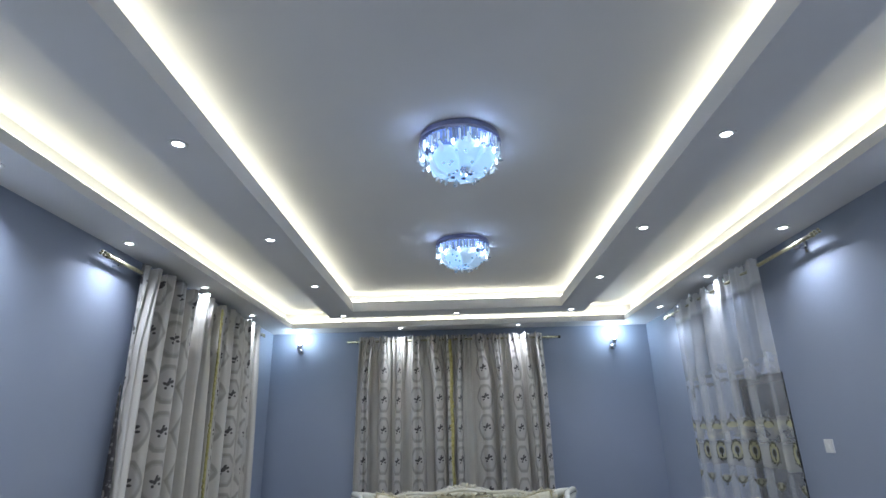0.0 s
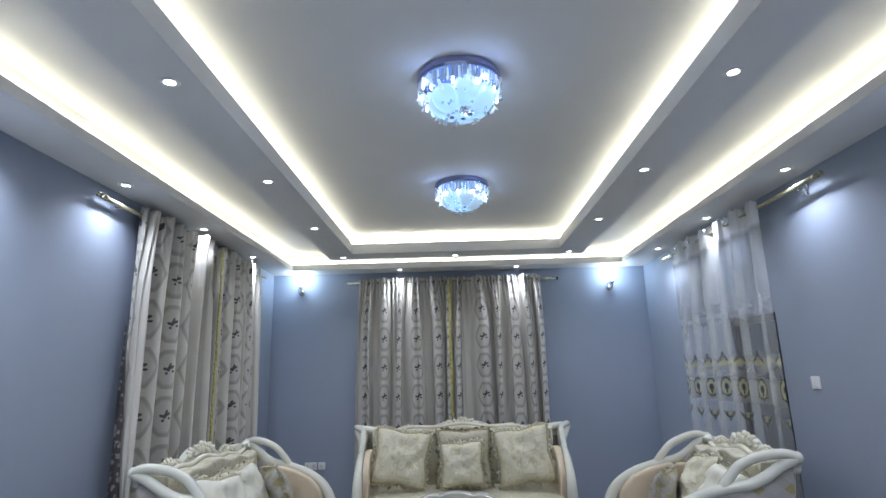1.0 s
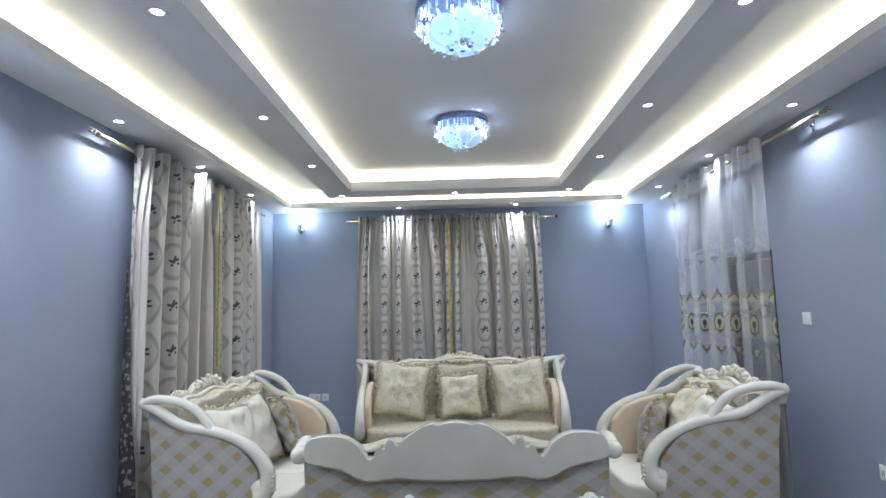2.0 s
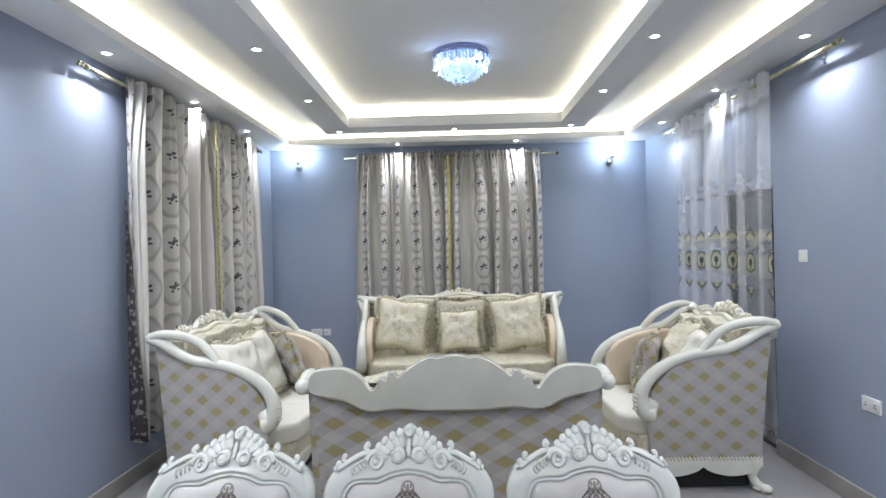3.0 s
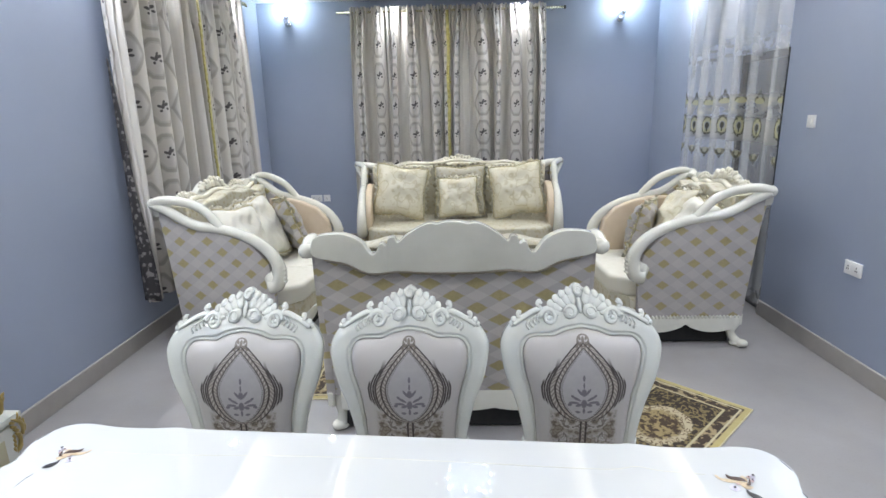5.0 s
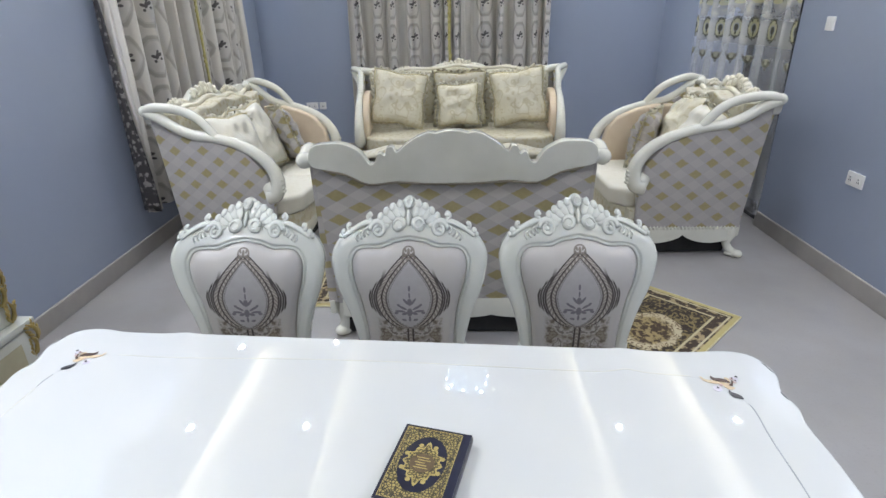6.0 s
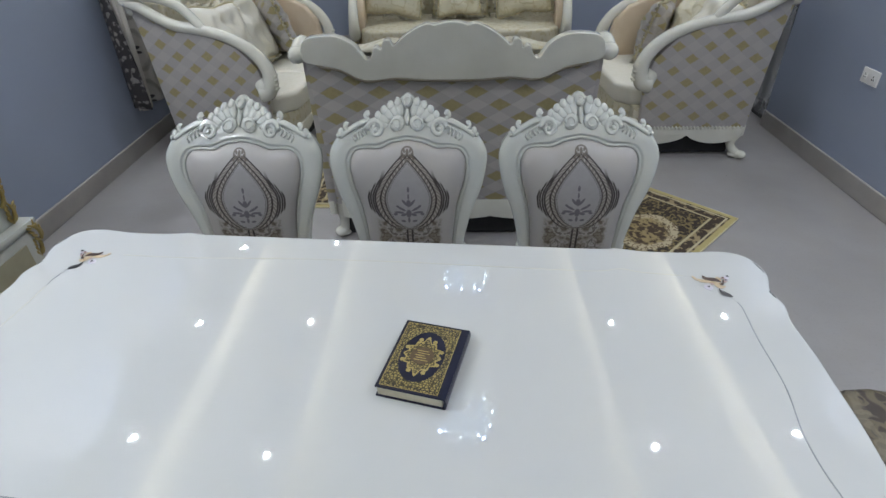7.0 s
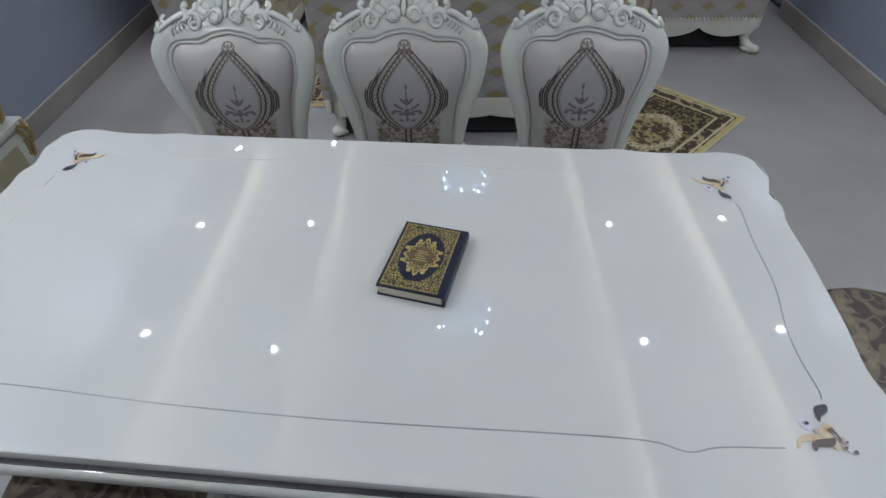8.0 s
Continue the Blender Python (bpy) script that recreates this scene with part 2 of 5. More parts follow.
# ---- fabrics ----
def diamond_cloth(name, wide, tall, axis, size=0.245, band=1.0):
    """White woven cloth with rows of gold lozenges; axis is the level direction on the panel."""
    t = Tree(name, 0.5)
    v, x, y, z = t.coords()
    sway = t.m("MULTIPLY_ADD", t.noise(v, 4, 2), 0.10, -0.05)
    u = t.m("ADD", t.m("DIVIDE", x if axis == "x" else y, wide), sway)
    w = t.m("DIVIDE", z, tall)
    fa, fb = t.tri(t.m("ADD", u, w)), t.tri(t.m("SUBTRACT", u, w))
    worn = t.m("MULTIPLY_ADD", t.noise(v, 45, 3), 0.08, -0.04)
    gold = t.ramp(t.m("ADD", t.m("MAXIMUM", fa, fb), worn), size + 0.02, size - 0.022)
    ba, bb = t.ramp(fa, 0.23, 0.27), t.ramp(fb, 0.23, 0.27)
    both = t.m("MULTIPLY", ba, bb)
    ground = t.mix(t.m("MULTIPLY", both, band), t.mix(t.m("MULTIPLY", ba, band), (0.375, 0.354, 0.340), (0.405, 0.382, 0.364)), (0.465, 0.445, 0.418))
    thread = t.m("SINE", t.m("MULTIPLY", z, 900.0))
    grain = t.m("ADD", t.m("MULTIPLY", thread, 0.25), t.noise(v, 420, 2))
    ground = t.mix(t.m("MULTIPLY", t.noise(v, 9, 4), 0.30), ground, (0.35, 0.325, 0.32))
    col = t.mix(gold, ground, t.mix(t.noise(v, 60, 2), (0.275, 0.235, 0.105), (0.375, 0.325, 0.165)))
    t.bump(t.m("ADD", t.m("ADD", grain, t.m("MULTIPLY", gold, -1.2)), t.m("MULTIPLY", both, 0.8)), 0.3, 0.002)
    return t.done(col, t.m("MULTIPLY_ADD", gold, -0.14, 0.5))


def brocade(name, ground, motif, scale, rough=0.45, strength=0.7):
    """Cream satin with a scattered woven motif in a second tone."""
    t = Tree(name, rough)
    v, x, y, z = t.coords()
    n = t.nt.nodes.new("ShaderNodeTexVoronoi")
    n.feature = "SMOOTH_F1"
    n.inputs["Scale"].default_value = scale
    t.nt.links.new(v, n.inputs["Vector"])
    petal = t.m("ADD", n.outputs["Distance"], t.m("MULTIPLY", t.noise(v, scale * 3.5, 3), 0.5))
    mask = t.ramp(petal, 0.62, 0.54)
    soft = t.noise(v, 3.5, 4)
    col = t.mix(t.m("MULTIPLY", mask, strength), t.mix(soft, ground, tuple(c * 0.88 for c in ground)), motif)
    t.bump(t.m("ADD", t.m("MULTIPLY", mask, 0.6), t.noise(v, 380, 2)), 0.25, 0.002)
    return t.done(col, t.m("MULTIPLY_ADD", mask, 0.12, rough - 0.05))


def banded(name, ground, motif, scale, rough, strength):
    """Satin with a scattered motif and a square gold braid let into it."""
    t = Tree(name, rough)
    v, x, y, z = t.coords()
    d = t.m("MAXIMUM", t.m("ABSOLUTE", x), t.m("ABSOLUTE", z))
    braid = t.ramp(t.m("ABSOLUTE", t.m("SUBTRACT", d, 0.185)), 0.013, 0.010)
    outer = t.ramp(d, 0.198, 0.202)
    mask = t.m("MAXIMUM", t.contour(v, scale, 0.14), t.ramp(t.noise(v, scale * 2.2, 3), 0.60, 0.66))
    col = t.mix(t.noise(v, 3.5, 4), ground, tuple(c * 0.88 for c in ground))
    col = t.mix(t.m("MULTIPLY", mask, strength), col, motif)
    col = t.mix(t.m("MULTIPLY", outer, 0.2), col, motif)
    col = t.mix(t.m("MULTIPLY", braid, 0.12), col, (0.46, 0.38, 0.18))
    t.bump(t.m("ADD", t.m("MULTIPLY", mask, 0.6), t.m("MULTIPLY", t.noise(v, 18, 4), 4.0)), 0.3, 0.004)
    return t.done(col, t.m("MULTIPLY_ADD", mask, 0.12, rough - 0.05))


LOZENGE_X = diamond_cloth("lozenge_cloth_back", 0.225, 0.132, "x")
LOZENGE_Y = diamond_cloth("lozenge_cloth_side", 0.212, 0.154, "y", 0.215, 0.45)
CREAM = brocade("cream_brocade", (0.53, 0.50, 0.385), (0.42, 0.37, 0.23), 26, 0.42, 0.7)
SATIN = brocade("ivory_satin", (0.70, 0.68, 0.59), (0.64, 0.61, 0.50), 22, 0.36, 0.22)
PILLOW_A = banded("gold_leaf_satin", (0.77, 0.735, 0.59), (0.47, 0.41, 0.23), 7, 0.26, 0.6)
BEIGE = painted("beige_velvet", (0.56, 0.45, 0.315), (0.63, 0.525, 0.39), 0.6, 6, 0.2, 300)
ANTIQUE = painted("antique_cream", (0.62, 0.58, 0.44), (0.74, 0.715, 0.615), 0.24, 9, 0.06, 60, 0.4)
GOLD_CORD = painted("gold_cord", (0.50, 0.44, 0.26), (0.60, 0.54, 0.35), 0.45, 30, 0.3, 300)
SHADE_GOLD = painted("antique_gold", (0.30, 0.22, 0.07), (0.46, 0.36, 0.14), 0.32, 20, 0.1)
SHADE_GOLD.node_tree.nodes["Principled BSDF"].inputs["Metallic"].default_value = 0.6
# near-black colour for the shade beneath the sofas
UNDER_SHADE = painted("under_seat_shade", (0.012, 0.012, 0.012), (0.02, 0.02, 0.02), 0.9, 8)
BOARD_SHADE = painted("board_shade_brown", (0.16, 0.14, 0.10), (0.22, 0.19, 0.14), 0.6, 20)


# ---- sofas ----
LEAN = Matrix.Translation((0, -0.036, 0)) @ Matrix(((1, 0, 0, 0), (0, 1, 0.12, 0), (0, 0, 1, 0), (0, 0, 0, 1)))
RAIL = [(0, 1.178), (0.035, 1.176), (0.068, 1.166), (0.085, 1.168), (0.11, 1.170), (0.163, 1.148), (0.222, 1.108), (0.250, 1.082), (0.262, 1.084), (0.270, 1.102), (0.288, 1.106), (0.303, 1.094),
        (0.308, 1.068), (0.318, 1.066), (0.330, 1.076), (0.345, 1.070), (0.353, 1.046), (0.368, 1.024), (0.386, 1.024), (0.402, 1.048), (0.432, 1.088), (0.50, 1.122), (0.575, 1.124), (0.64, 1.112),
        (0.665, 1.07), (0.66, 1.015), (0.595, 0.996), (0.502, 0.976), (0.397, 0.925), (0.263, 0.936), (0.13, 0.926), (0, 0.924)]


def rail_outline(k):
    half = [(p[0] * k, p[1]) for p in RAIL]
    smooth = [(p.x, p.y) for p in spline([(a, b, 0) for a, b in half], 3)]
    smooth[0], smooth[-1] = half[0], half[-1]
    return flip2(smooth)


def wave_outline(x0, x1, top, low, dip, n=3):
    """A board with a scalloped lower edge."""
    pts = [(x0, top), (x1, top)]
    k = 12 * n
    for i in range(k + 1):
        s = i / k
        pts.append((x1 + (x0 - x1) * s, low - dip * abs(math.sin(math.pi * n * s)) ** 0.7 + dip * 0.5))
    return pts


def cabriole(x, y, h, sx, sy, r=0.045, kick=0.05):
    """A curved leg: a full knee, a slim ankle and a scrolled foot."""
    pts = spline([(x, y, h), (x + sx * kick * 0.55, y + sy * kick * 0.4, h * 0.74), (x + sx * kick * 0.35, y + sy * kick * 0.25, h * 0.42),
                  (x + sx * kick * 0.5, y + sy * kick * 0.5, h * 0.2), (x + sx * kick, y + sy * kick, h * 0.07)], 4)
    n = len(pts)
    rad = [r * (1.05 - 0.46 * math.sin(math.pi * min(1, i / (n - 1) * 0.72))) for i in range(n)]
    toe = [(x + sx * (kick + 0.014 * math.cos(a)) + sx * 0.006, y + sy * (kick + 0.014 * math.cos(a)), 0.030 + 0.016 * math.sin(a)) for a in [0.5 * i for i in range(10)]]
    return join(tube(pts, rad, 10), blob(x + sx * kick, y + sy * kick, 0.030, r * 0.80, r * 0.80, 0.030, 2), blob(x + sx * kick * 0.6, y + sy * kick * 0.6, 0.020, r * 0.8, r * 0.8, 0.020, 2),
                tube(toe, r * 0.28, 6))


def fan(cx, cz, w, h, y, n=5, r=0.03):
    """A carved shell of petals standing on a rail, in the x z plane."""
    bits = [blob(cx, y, cz + h * 0.86, r * 0.9, r * 0.7, r * 0.95), blob(cx, y - 0.012, cz + h * 0.42, r * 1.1, r * 0.6, r * 1.2)]
    bits.append(blob(cx, y + 0.004, cz + h * 0.22, w * 1.04, r * 0.42, h * 0.66, 3))
    rng = random.Random(int(1000 * w) + n)
    for i in range(1, n + 1):
        a = i / n
        for s in (-1, 1):
            g = rng.uniform(0.72, 1.08)
            x, z = cx + s * w * math.sin(a * 1.45), cz + h * 0.82 * g * math.cos(a * 1.4)
            b = bmesh.new()
            bmesh.ops.create_icosphere(b, subdivisions=2, radius=1)
            bits.append(moved(b, pose(x, y, z, 0, s * a * 82, 0) @ Matrix.Diagonal((r * 0.72 * g, r * 0.7, r * 1.15 * g, 1))))
            b = bmesh.new()
            bmesh.ops.create_icosphere(b, subdivisions=1, radius=1)
            bits.append(moved(b, pose(cx + s * w * 0.55 * math.sin(a * 1.4), y - 0.01, cz + h * 0.42 * math.cos(a * 1.3), 0, s * a * 82, 0)
                              @ Matrix.Diagonal((r * 0.4, r * 0.45, r * 1.1, 1))))
    return join(*bits)


def puffy(outline, depth, axis, bevel):
    return slab(outline, depth, axis, bevel, 4)


def sofa(name, label, W, m, crest=True, seats=2, seat_cloth=None, plump=0.0, flare=0.0):
    s0 = thing(name, label, "sofa", m, "matching sofa set")
    hw = W / 2
    k = hw / 0.71
    low_end = 0.0 if crest else 0.07

    def piece(kind, bm, mat, parent, label="", smooth=False, auto=0.0):
        """A part; the arms draw in towards the front."""
        for v in bm.verts:
            v.co.x *= 0.925 + 0.075 * min(1.0, v.co.y / 0.9)
        return part(kind, bm, mat, parent, label, smooth, auto)

    # outside back
    back = slab([(-hw + 0.045, 1.02), (hw - 0.045, 1.02), (hw - 0.075, 0.22), (-hw + 0.075, 0.22)], 0.05, "y", 0.012)
    piece("back_panel", moved(back, LEAN @ pose(0, 0.77, 0)), LOZENGE_X, s0, "white cloth with gold lozenges", auto=40)
    piece("top_rail", moved(slab(rail_outline(k), 0.055, "y", 0.016, 3), LEAN @ pose(0, 0.795, 0)), LACQUER, s0, "wavy ivory lacquered board", auto=50)
    edge = [Vector((p[0], 0.85, p[1])) for p in rail_outline(k)]
    low = sorted([p for p in edge if p.z < 1.0 and abs(p.x) < 0.62 * k], key=lambda p: p.x)
    # dark bead puts the board's shadow line into colour
    piece("shade_bead", moved(tube([p - Vector((0, 0, 0.004)) for p in low], 0.006, 6), LEAN), BOARD_SHADE, s0, "dark bead drawn as the shadow line under the board", smooth=True)
    # inside back
    n = 36

    def crown_line(u):
        """The height of the back's wavy top; u runs from -1 to 1."""
        a = abs(u)
        return 1.035 + plump * 0.4 + 0.060 * math.exp(-(a / 0.30) ** 2) + 0.034 * math.exp(-((a - 0.52) / 0.17) ** 2) + 0.030 * math.exp(-((a - 1.0) / 0.14) ** 2)

    top = [(-hw + 0.13 + (W - 0.26) * i / n, crown_line(2 * i / n - 1)) for i in range(n + 1)]
    pad = puffy(top + [(hw - 0.13, 0.42), (-hw + 0.13, 0.42)], 0.13, "y", 0.035)
    piece("backrest", moved(pad, LEAN @ pose(0, 0.635, 0)), CREAM, s0, "cream brocade padded back", auto=60)
    if crest:
        piece("crest", moved(fan(0, 1.115, 0.16, 0.085, 0.80, 6, 0.031), LEAN), ANTIQUE, s0, "carved ivory shell crest", smooth=True)
        for x in (-1, 1):
            piece("side_crest", moved(fan(x * hw * 0.5, 1.085, 0.12, 0.052, 0.80, 5, 0.020), LEAN), ANTIQUE, s0, "small carved ivory shell", smooth=True)
        rope = [(-hw + 0.13 + (W - 0.26) * i / 40, 0.770, crown_line(i / 20 - 1) + 0.010) for i in range(41)]
        beads = [blob(x, y, z, 0.017, 0.016, 0.013 + 0.006 * (i % 3 == 0), 1) for i, (x, y, z) in enumerate(rope)]
        piece("crown_rail", moved(join(tube(rope, 0.020, 10), *beads), LEAN), ANTIQUE, s0, "wavy carved ivory rail", smooth=True)
    # seat
    piece("seat_base", box(-hw + 0.06, hw - 0.06, 0.0, 0.78, 0.22, 0.36, 0.02), CREAM, s0, auto=40)
    cw = (W - 0.22) / seats
    for i in range(seats):
        a, b = -hw + 0.11 + i * cw, -hw + 0.11 + (i + 1) * cw
        pts = [(a + 0.004, 0.68), (b - 0.004, 0.68), (b - 0.004, 0.0), (b - (0.13 if i == seats - 1 else 0.004), -0.11),
               (a + (0.13 if i == 0 else 0.004), -0.11), (a + 0.004, 0.0)]
        piece("seat_cushion", moved(puffy(pts, 0.135 + plump, "z", 0.035), pose(0, 0, 0.352)), seat_cloth or SATIN, s0, "ivory satin seat cushion", auto=60)
    piece("seat_front", moved(slab([(-hw + 0.11, 0.02), (-hw + 0.24, -0.095), (hw - 0.24, -0.095), (hw - 0.11, 0.02)], 0.13, "z", 0.012), pose(0, 0, 0.225)), CREAM, s0, auto=40)
    # added black block, almost to the floor, in place of the shade underneath
    piece("shade_block", box(-hw + 0.10, hw - 0.10, 0.02, 0.765, 0.012, 0.225, 0.01), UNDER_SHADE, s0, "black block standing in for the shade under the seat")
    # frame
    piece("front_apron", moved(slab(wave_outline(-hw + 0.12, hw - 0.12, 0.25, 0.185, 0.05), 0.03, "y", 0.008), pose(0, -0.105, 0)), LACQUER, s0, "carved ivory apron", auto=40)
    piece("back_apron", moved(slab(wave_outline(-hw + 0.1, hw - 0.1, 0.25, 0.135, 0.02), 0.03, "y", 0.006), pose(0, 0.785, 0)), LACQUER, s0, auto=40)
    for s in (-1, 1):
        side = moved(slab(wave_outline(0.0, 0.82, 0.24, 0.135, 0.06, 2), 0.03, "x", 0.008), pose(s * (hw - 0.045) - 0.015, 0, 0))
        beads = [blob(s * (hw - 0.026), 0.03 + 0.026 * i, 0.225, 0.010, 0.009, 0.016, 1) for i in range(30)]
        piece("side_apron", join(side, *beads), LACQUER, s0, "carved ivory apron with beading", auto=40)
        for y, sy in ((0.02, -1), (0.74, 1)):
            piece("leg", cabriole(s * (hw - 0.10), y, 0.25, s, sy, 0.052, 0.085 if crest else 0.03), LACQUER, s0, "carved ivory cabriole leg", smooth=True)
        # arm
        prof = [(0.05, 0.225), (0.035, 0.5), (0.07, 0.69), (0.20, 0.825), (0.36, 0.885), (0.5, 0.915), (0.64, 0.945), (0.76, 1.02), (0.86, 1.085), (0.885, 1.07), (0.81, 0.225)]
        piece("arm_panel", moved(slab(prof, 0.05, "x", 0.012), pose(s * (hw - 0.05) - 0.025, 0, 0)), LOZENGE_Y, s0, "white cloth with gold lozenges", auto=40)
        x = s * (hw - 0.045)
        lip = spline([(x, 0.075, 0.53), (x, 0.02, 0.545), (x, -0.005, 0.61), (x, 0.01, 0.695), (x, 0.085, 0.79), (x, 0.21, 0.865), (x, 0.34, 0.908), (x, 0.48, 0.935),
                      (x + s * 0.01, 0.60, 0.955), (x + s * 0.02, 0.70, 1.0), (x + s * (0.03 + flare * 0.6), 0.81, 1.068), (x + s * (0.030 + flare), 0.895, 1.10 - low_end)], 4)
        cnt = len(lip)
        rad = [0.064 - 0.029 * min(1, i / cnt * 2.0) for i in range(cnt)]
        rail = piece("arm_rail", tube(lip, rad, 12), LACQUER, s0, "swept ivory lacquered arm rail", smooth=True)
        curl = [Vector((x + s * 0.02, 0.055 + 0.042 * (1 - i / 26) * math.cos(i / 3.2), 0.575 + 0.042 * (1 - i / 26) * math.sin(i / 3.2))) for i in range(22)]
        piece("scroll", join(tube(curl, 0.014, 8), blob(x, 0.055, 0.57, 0.05, 0.060, 0.062)), LACQUER, rail, smooth=True)
        notch = [] if flare else [blob(x + s * 0.006, -0.052 + 0.02 * max(0, i - 3) * 0.95, 0.56 + 0.028 * i, 0.036, 0.010, 0.010, 2) for i in range(9)]
        if notch:
            piece("carving", join(*notch), LACQUER, rail, smooth=True)
        hoop = spline([(x, 0.42, 0.930), (x - s * 0.005, 0.475, 0.995), (x - s * 0.005, 0.555, 1.065 - low_end), (x + s * 0.005, 0.67, 1.112 - low_end * 1.2), (x + s * (0.035 + flare * 0.7), 0.81, 1.134 - low_end * 1.3), (x + s * (0.035 + flare), 0.90, 1.112 - low_end)], 4)
        piece("arm_hoop", join(tube(hoop, 0.031, 12), blob(x + s * (0.030 + flare), 0.905, 1.108 - low_end, 0.040, 0.040, 0.040)), LACQUER, s0, "open ivory loop above the arm", smooth=True)
        link = spline([(x + s * (0.030 + flare), 0.905, 1.108 - low_end), (x - s * 0.02, 0.89, 1.105 - low_end * 0.9), (s * 0.60 * k, 0.865, 1.08 - low_end * 0.4)], 4)
        piece("rail_end", tube(link, [0.036, 0.038, 0.042, 0.046], 10), LACQUER, s0, smooth=True)
        pad = [(0.09, 0.44), (0.04, 0.60), (0.07, 0.745), (0.18, 0.850), (0.33, 0.905), (0.48, 0.935), (0.62, 0.935), (0.69, 0.930), (0.70, 0.44)]
        piece("arm_pad", moved(puffy(pad, 0.075, "x", 0.022), pose(s * (hw - 0.11) - 0.0375, 0, 0)), BEIGE, s0, "beige velvet inner arm pad", auto=60)
    return s0


# front loveseat turns its back on the dining table; two face each other; one stands under the far window
sofa("loveseat", "ivory carved loveseat seen from its lozenge-cloth back", 1.42, pose(-0.02, 3.40, 0, 0, 0, 180), crest=False, seats=2)
sofa("loveseat", "ivory carved loveseat with satin seat beside the patterned curtain", 1.50, pose(-1.153, 4.203, 0, 0, 0, 84) @ Matrix.Diagonal((1, 0.88, 1, 1)), seats=2)
sofa("armchair", "wide ivory carved armchair beside the sheer curtain", 1.16, pose(1.195, 4.155, 0, 0, 0, -87.5) @ Matrix.Diagonal((1, 0.955, 1, 1)), seats=1)
sofa("three_seater_sofa", "ivory carved three-seat sofa under the far curtain", 2.14, pose(0.03, 5.16, 0, 0, 0, 0), seats=1, seat_cloth=CREAM, plump=0.10, flare=0.06)


# ---- throw pillows ----
FRILL = brocade("cream_frill", (0.72, 0.69, 0.57), (0.58, 0.52, 0.34), 30, 0.4, 0.5)


def pillow_mesh(w, h, t):
    bm = bmesh.new()
    n = 20
    grid = {}
    for side in (1, -1):
        for i in range(n + 1):
            for j in range(n + 1):
                u, v = 2 * i / n - 1, 2 * j / n - 1
                edge = i in (0, n) or j in (0, n)
                if edge and side == -1:
                    grid[side, i, j] = grid[1, i, j]
                    continue
                pinch = 1 - 0.17 * (1 - abs(u)) * abs(v) ** 3 - 0.17 * (1 - abs(v)) * abs(u) ** 3 - 0.07 * (u * v) ** 4
                d = t / 2 * ((1 - u * u) * (1 - v * v)) ** 0.42 + (0.015 * math.sin(4 * u + 3 * v + w * 40) + 0.012 * math.sin(9 * v - 6 * u + 1 + 2 * math.sin(4 * u)) + 0.009 * math.sin(15 * u + 7 * v + 3 * math.sin(5 * v))) * (1 - u * u) * (1 - v * v)
                grid[side, i, j] = bm.verts.new((u * w / 2 * pinch, side * d, v * h / 2 * pinch))
        for i in range(n):
            for j in range(n):
                bm.faces.new((grid[side, i, j], grid[side, i + 1, j], grid[side, i + 1, j + 1], grid[side, i, j + 1]))
    return bm


def rim(w, h):
    pts = []
    n = 14
    loop = [(i / n * 2 - 1, -1) for i in range(n)] + [(1, i / n * 2 - 1) for i in range(n)] + [(1 - i / n * 2, 1) for i in range(n)] + [(-1, 1 - i / n * 2) for i in range(n)]
    for u, v in loop:
        pinch = 1 - 0.17 * (1 - abs(u)) * abs(v) ** 3 - 0.17 * (1 - abs(v)) * abs(u) ** 3 - 0.07 * (u * v) ** 4
        pts.append((u * w / 2 * pinch * 1.01, 0, v * h / 2 * pinch * 1.01))
    return pts


def flange(w, h, seed):
    """A gathered frill round the seam."""
    line = [Vector(p) for p in rim(w, h)]
    bm = bmesh.new()
    rows = []
    k = len(line) * 4
    for i in range(k):
        f = i / 4
        a, b = line[int(f) % len(line)], line[(int(f) + 1) % len(line)]
        p = a + (b - a) * (f - int(f))
        out = p.normalized()
        reach = 0.036 + 0.012 * math.sin(i * 0.9 + seed) + 0.009 * math.sin(i * 0.37)
        rows.append([bm.verts.new(p * 0.97 + out * reach * g + Vector((0, 0.017 * g * math.sin(i * 1.55 + seed), 0))) for g in (0.0, 0.5, 1.0)])
    for i in range(k):
        a, b = rows[i], rows[(i + 1) % k]
        for j in range(2):
            bm.faces.new((a[j], b[j], b[j + 1], a[j + 1]))
    bmesh.ops.solidify(bm, geom=bm.faces[:], thickness=0.002)
    return bm


def pillow(x, y, z, size, turn, tip=-18, roll=0, mat=None, t=0.17, label=""):
    p = thing("throw_pillow", label or "cream and gold satin throw pillow leaning on the sofa", "pillow",
              pose(x, y, z, 0, 0, turn) @ pose(0, 0, 0, tip, 0, 0) @ pose(0, 0, 0, 0, roll, 0), "throw pillows")
    part("cover", pillow_mesh(size, size, t), mat or PILLOW_A, p, smooth=True)
    part("piping", tube(rim(size, size), 0.008, 6, closed=True, up=(0, 1, 0)), GOLD_CORD, p, "gold cord edge", smooth=True)
    part("frill", flange(size, size, x * 7), mat if mat is CREAM else FRILL, p, "gathered cream frill", smooth=True)
    return p


